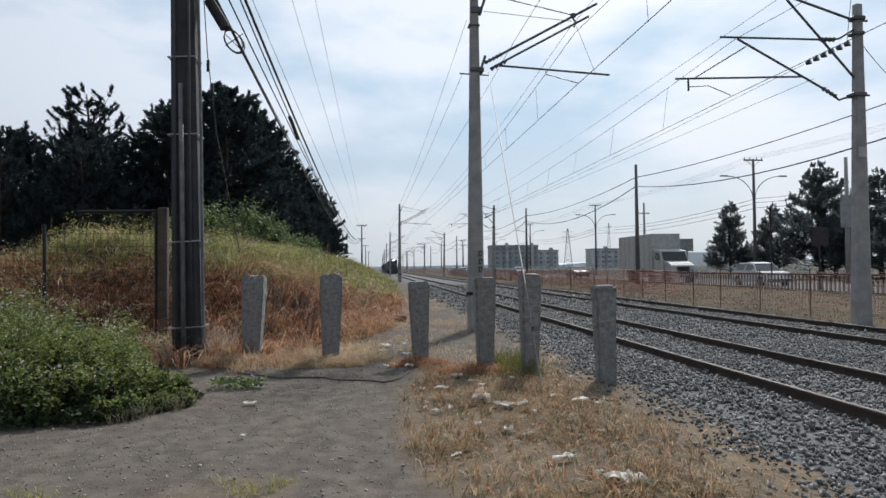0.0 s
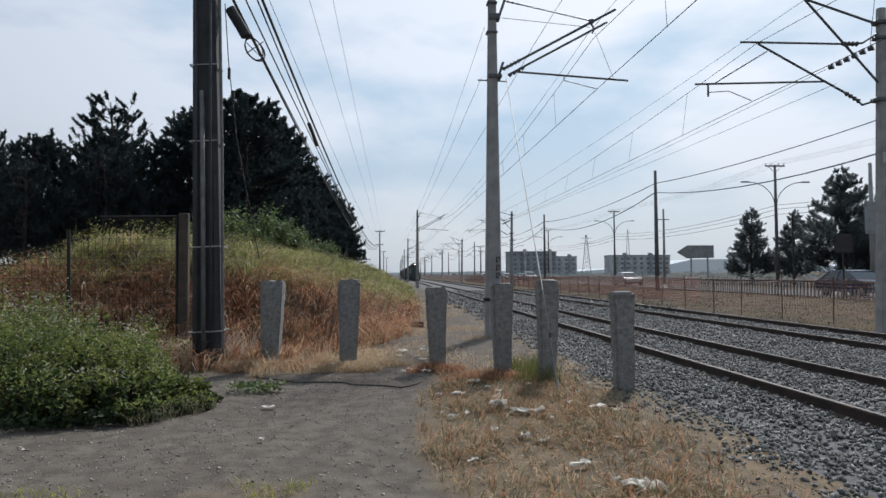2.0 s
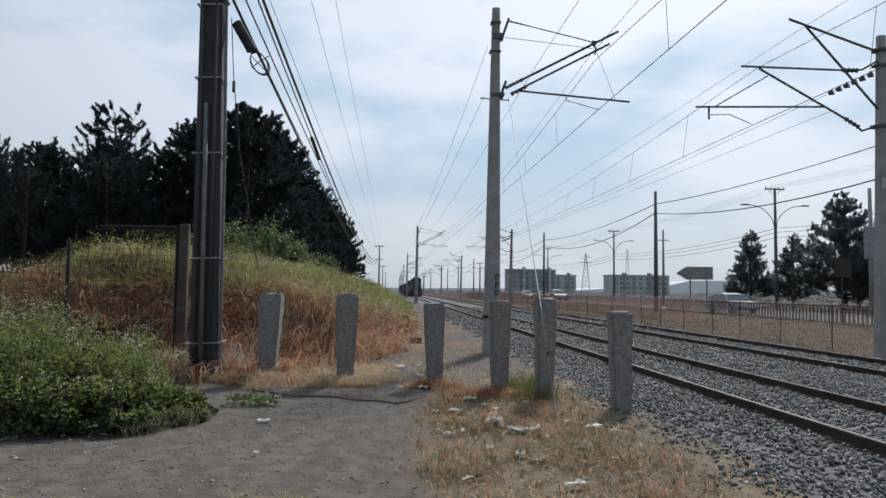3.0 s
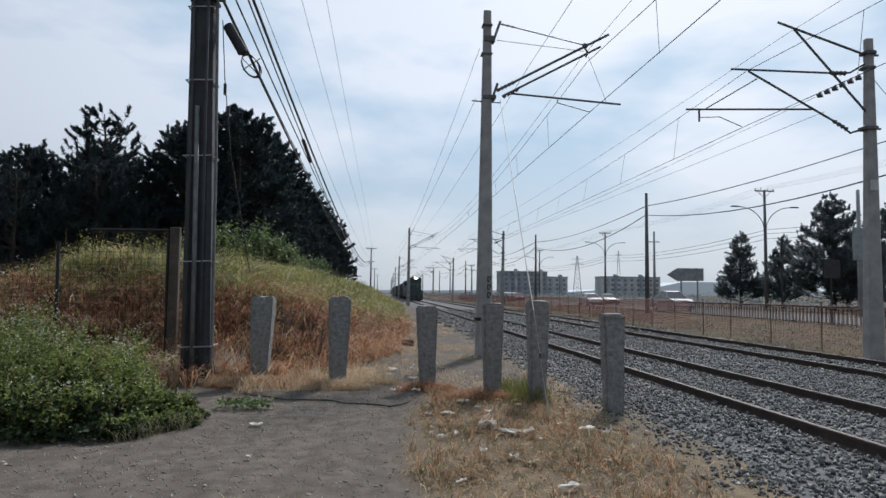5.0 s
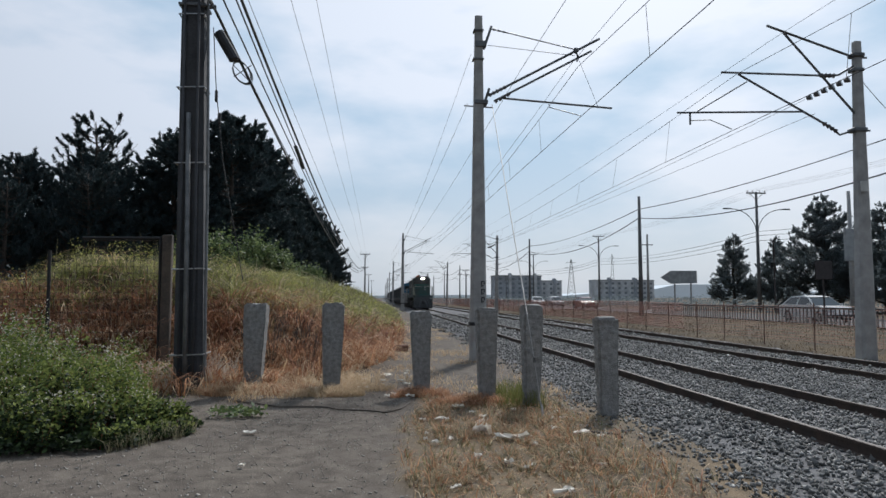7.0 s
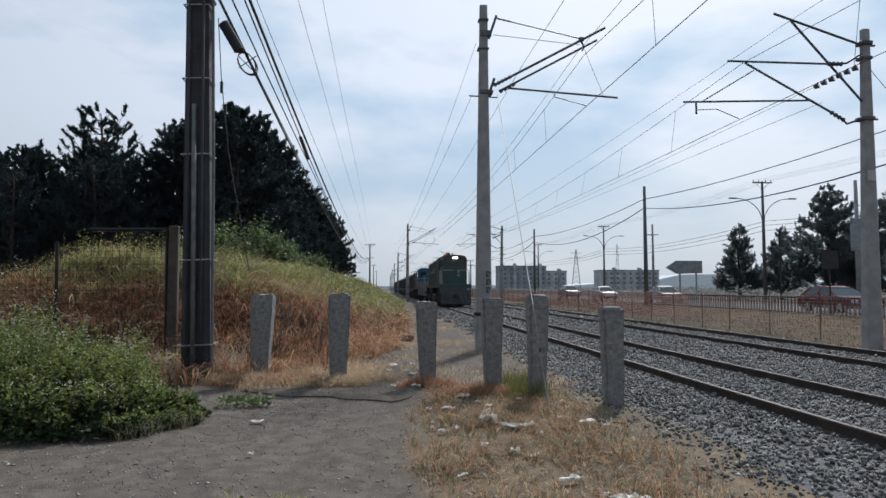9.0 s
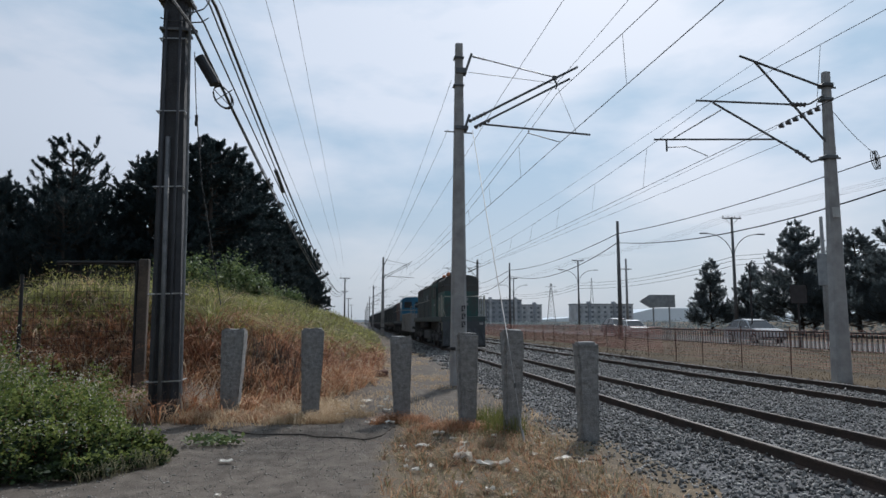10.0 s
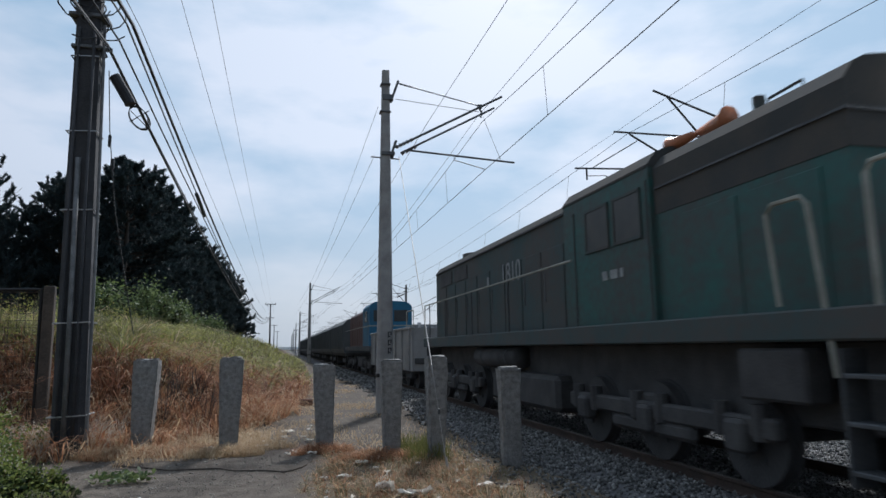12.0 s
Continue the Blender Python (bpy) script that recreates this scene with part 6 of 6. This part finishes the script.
def second_unit():
    ob = thing("locomotive", 5.67, 80, 0.208, "faded second locomotive with a blue cab and maroon hood", "locomotive")
    part("cab", Mesh().prism(arch(2.3, 1.55, 3.65, 3.95), 3.6, 6.6, "y"), BLUE, ob, "bright blue cab")
    for s in (-0.55, 0.55):
        part("windscreen", Mesh().box(s, 3.59, 3.15, 0.75, 0.03, 0.6), PANE, ob)
    part("cab_window", Mesh().box(-1.155, 5.1, 3.15, 0.02, 1.2, 0.6), PANE, ob)
    part("cab_band", Mesh().box(0, 5.1, 2.62, 2.33, 3.03, 0.06), RAILING, ob)
    part("long_hood", Mesh().prism(arch(1.9, 1.55, 3.5, 3.8), 6.6, 15.8, "y"), MAROON, ob, "faded maroon engine hood")
    part("deck", Mesh().box(0, 10.0, 1.42, 2.42, 13.8, 0.26, 0.02), LOCO_SILL, ob)
    for k in range(8):
        part("hood_door", Mesh().box(-0.955, 7.3 + k * 1.05, 2.4, 0.03, 0.94, 1.5, 0.01), MAROON, ob)
    for s in (-1, 1):
        part("side_handrail", rod([(s * 1.17, 6.6, 2.65), (s * 1.17, 16.3, 2.65)], 0.02), RAILING, ob)
    part("fuel_tank", Mesh().box(0, 8.3, 0.62, 2.1, 3.4, 0.62, 0.08), UNDER, ob)
    bogie(ob, 5.3, 3.4, 3, 0.49)
    bogie(ob, 13.1, 3.4, 3, 0.49)
    return ob


def low_wagon():
    ob = thing("gondola_wagon", 5.67, 78, 0.208, "pale grey low-sided wagon behind the first locomotive", "wagon")
    part("floor_pan", Mesh().box(0, 5.8, 0.98, 2.3, 11.2, 0.2, 0.02), UNDER, ob)
    for s in (-1, 1):
        part("side_wall", Mesh().box(s * 1.21, 5.8, 1.38, 0.06, 11.0, 1.5, 0.01), NOSE_GREY, ob, "dented pale grey side")
        part("top_rail", Mesh().box(s * 1.22, 5.8, 2.14, 0.12, 11.1, 0.08, 0.01), NOSE_GREY, ob)
        for k in range(8):
            part("rib", Mesh().box(s * 1.26, 0.7 + k * 1.45, 1.38, 0.07, 0.09, 1.45), NOSE_GREY, ob)
        part("handrail", rod([(s * 1.18, 0.3, 2.1), (s * 1.18, 0.3, 2.75), (s * 1.18, 1.6, 2.75), (s * 1.18, 1.6, 2.1)], 0.02), RAILING, ob)
    for y in (0.3, 11.3):
        part("end_wall", Mesh().box(0, y, 1.38, 2.36, 0.06, 1.5, 0.01), NOSE_GREY, ob)
    bogie(ob, 2.0, 1.8, 2, 0.45)
    bogie(ob, 9.6, 1.8, 2, 0.45)
    return ob


def wagon():
    ob = thing("freight_wagon", 5.67, 100, 0.208, "dusty dark grey covered freight wagon", "wagon", "wagons of the train")
    part("body", Mesh().prism([(-1.2, 1.1), (1.2, 1.1), (1.3, 1.5), (1.3, 3.2), (0.9, 3.6), (-0.9, 3.6), (-1.3, 3.2), (-1.3, 1.5)], 0.4, 13.2, "y"), WAGON, ob)
    for k in range(11):
        for s in (-1, 1):
            part("rib", Mesh().box(s * 1.32, 0.9 + k * 1.18, 2.3, 0.06, 0.09, 1.75), WAGON, ob)
    part("walkway", Mesh().box(0, 6.8, 3.7, 0.6, 12.4, 0.06), UNDER, ob)
    part("underframe", Mesh().box(0, 6.8, 1.0, 2.2, 13.4, 0.24), UNDER, ob)
    for y in (2.2, 11.4):
        part("bogie", Mesh().box(-1.0, y, 0.55, 0.14, 2.4, 0.3, 0.04).box(1.0, y, 0.55, 0.14, 2.4, 0.3, 0.04).tube([(-0.9, y - 0.85, 0.45), (0.9, y - 0.85, 0.45)], 0.45, 16).tube([(-0.9, y + 0.85, 0.45), (0.9, y + 0.85, 0.45)], 0.45, 16), UNDER, ob)
    return ob


loco = locomotive()
unit = second_unit()
low = low_wagon()
wagons = [wagon()]
for k in range(9):
    wagons.append(copy_thing(wagons[0], pose(5.67, 114 + 14 * k, 0.208)))


# ---------- road traffic ----------
def vehicle(paint, label, long=4.3, tall=1.48, wide=1.75, name="car", cat="car"):
    """Nose towards -y."""
    ob = thing(name, 25, 100, 0.302, label, cat, "traffic on the highway")
    h = tall
    L = long
    side = [(0.0, 0.40), (0.08, 0.24), (L - 0.08, 0.26), (L, 0.5), (L - 0.06, h * 0.60), (L * 0.90, h * 0.665), (L * 0.30, h * 0.635), (L * 0.14, h * 0.58), (L * 0.03, h * 0.50)]
    body = Mesh().prism([(a, b) for a, b in side], -wide / 2, wide / 2, "x")
    part("body", body, paint, ob)

    def cabin(outline, grow):
        m = Mesh()
        ring = [[(sx * wide * (0.47 - 0.12 * (b / h - 0.62) / 0.38) + sx * grow, a, b) for a, b in outline] for sx in (-1, 1)]
        k = len(outline)
        return m.add(ring[0] + ring[1], [(i, (i + 1) % k, k + (i + 1) % k, k + i) for i in range(k)] + [tuple(reversed(range(k))), tuple(range(k, 2 * k))])

    part("cabin_glass", cabin([(L * 0.25, h * 0.62), (L * 0.43, h * 0.94), (L * 0.56, h * 0.99), (L * 0.74, h * 0.96), (L * 0.93, h * 0.65)], 0), PANE, ob)
    part("roof", cabin([(L * 0.42, h * 0.945), (L * 0.56, h + 0.01), (L * 0.76, h * 0.97), (L * 0.76, h * 0.93), (L * 0.56, h * 0.95), (L * 0.43, h * 0.915)], 0.01), paint, ob)
    for a, b in ((0.28, 0.44), (0.62, 0.60), (0.93, 0.78)):
        for s in (-1, 1):
            part("pillar", Mesh().tube([(s * wide * 0.47, L * a, h * 0.62), (s * wide * 0.365, L * b, h * 0.955)], 0.04, 5), paint, ob)
    for s in (-1, 1):
        for y in (L * 0.18, L * 0.80):
            w = part("wheel", Mesh().tube([(s * (wide / 2 - 0.2), y, 0.31), (s * (wide / 2 + 0.01), y, 0.31)], 0.31, 18), BLACK, ob)
            part("rim", Mesh().tube([(s * (wide / 2 + 0.0), y, 0.31), (s * (wide / 2 + 0.02), y, 0.31)], 0.19, 12), BAND, w)
        part("headlight", Mesh().box(s * wide * 0.36, 0.04, h * 0.43, 0.34, 0.12, 0.14, 0.02), LENS, ob)
        part("mirror", Mesh().box(s * (wide / 2 + 0.08), L * 0.32, h * 0.66, 0.16, 0.1, 0.12, 0.02), paint, ob)
    part("bumper", Mesh().box(0, 0.0, 0.34, wide * 0.96, 0.12, 0.18, 0.04), FENCE_DARK, ob)
    return ob


def truck():
    ob = thing("box_truck", 24, 60, 0.302, "white box truck with a dirty white cargo body", "truck", "traffic on the highway")
    part("cargo_box", Mesh().box(0, 6.6, 2.55, 2.5, 7.2, 2.9, 0.04), WHITE_PAINT, ob)
    for k in range(7):
        part("panel_seam", Mesh().box(-1.256, 3.4 + k * 1.05, 2.55, 0.02, 0.05, 2.7), NOSE_GREY, ob)
    part("cab", Mesh().prism([(1.2, 0.8), (1.25, 1.7), (1.75, 2.55), (2.9, 2.7), (2.9, 0.7)], -1.1, 1.1, "x"), WHITE_PAINT, ob, "white cab")
    part("bonnet", Mesh().prism([(0.0, 0.6), (0.05, 1.35), (0.4, 1.55), (1.4, 1.72), (1.4, 0.6)], -0.95, 0.95, "x"), WHITE_PAINT, ob, "white bonnet")
    part("windscreen", Mesh().prism([(1.22, 1.74), (1.70, 2.47), (1.76, 2.47), (1.30, 1.74)], -1.0, 1.0, "x"), PANE, ob)
    part("side_window", Mesh().box(-1.11, 2.2, 2.1, 0.02, 0.8, 0.55), PANE, ob)
    part("grille", Mesh().box(0, -0.01, 1.0, 1.0, 0.05, 0.5), FENCE_DARK, ob)
    part("bumper", Mesh().box(0, -0.08, 0.55, 2.2, 0.2, 0.3, 0.04), NOSE_GREY, ob)
    part("chassis", Mesh().box(0, 5.6, 0.85, 1.0, 9.2, 0.3), BLACK, ob)
    for s in (-1, 1):
        part("headlight", Mesh().box(s * 0.8, -0.02, 0.98, 0.3, 0.06, 0.22), LENS, ob)
        for y in (0.9, 7.9):
            part("wheel", Mesh().tube([(s * 0.75, y, 0.5), (s * 1.12, y, 0.5)], 0.5, 18), BLACK, ob)
    return ob


def paint(name, c):
    return mat(name, c, 0.25, 0.0, c2=tuple(v * 0.9 for v in c), bump=0)


GREY_CAR = paint("mid_grey_paint", (0.22, 0.23, 0.25))
SILVER, WHITE_CAR, DARK_CAR, RED_CAR, BLUE_CAR = paint("silver_paint", (0.45, 0.46, 0.47)), paint("white_car_paint", (0.75, 0.75, 0.74)), paint("dark_grey_paint", (0.06, 0.065, 0.07)), paint("dark_red_paint", (0.16, 0.035, 0.035)), paint("navy_paint", (0.04, 0.055, 0.10))
TRAFFIC = [
    (truck(), 24.0, 0.0, 51.6, 24.8),
    (vehicle(WHITE_CAR, "white hatchback car driving on the highway", 4.1, 1.5), 25, 0.0, 40.0, 22.0),
    (vehicle(BLUE_CAR, "navy blue saloon car driving on the highway", 4.4, 1.42), 25, 1.5, 44.4, 22.6),
    (vehicle(SILVER, "silver saloon car driving on the highway", 4.4, 1.42), 25, 2.5, 56.8, 21.6),
    (vehicle(SILVER, "silver car driving on the highway", 4.9, 1.7), 25, 5.5, 43.7, 21.0),
    (vehicle(WHITE_CAR, "white saloon car driving on the highway", 4.3, 1.46), 25, 6.5, 45.4, 21.0),
    (vehicle(RED_CAR, "dark red saloon car driving on the highway", 4.4, 1.42), 25, 9.0, 33.6, 21.5),
    (vehicle(SILVER, "silver hatchback car driving on the highway", 4.0, 1.5), 25, 9.5, 47.3, 17.2),
    (vehicle(GREY_CAR, "grey sport utility car driving on the highway", 4.5, 1.68), 25, 11.0, 35.4, 25.0),
    (vehicle(WHITE_CAR, "white hatchback car driving on the highway", 4.0, 1.5), 25, 11.0, 42.8, 14.5),
    (vehicle(DARK_CAR, "dark grey saloon car driving on the highway", 4.4, 1.42), 28.2, 3.0, 120.0, 20.0),
]


def motions():
    times = [k * 0.5 for k in range(25)]
    # the train gains a little speed in the last second
    place = lambda t: 20.0 + 15.2 * (11 - t) if t <= 10.5 else 27.6 - 15.2 * (t - 10.5) - 0.303 * (t - 10.5) ** 2
    for ob, off in [(loco, 0.0), (low, 17.9), (unit, 26.9)] + [(w, 43.9 + 14.0 * k) for k, w in enumerate(wagons)]:
        walk(ob, [(t, pose(5.67, off + place(t), 0.208)) for t in times])
    for ws, yy, r in SPIN:
        walk(ws, [(k / 30, pose(0, yy, r, math.degrees((place(0) - place(k / 30)) / r) % 360)) for k in range(0, 361)])
    for ob, x, t0, y0, v in TRAFFIC:
        long = 3.0 if ob.name.startswith("box") else 2.1
        walk(ob, [(t, pose(x, y0 - v * (t - t0) - long, 0.302)) for t in times])


motions()
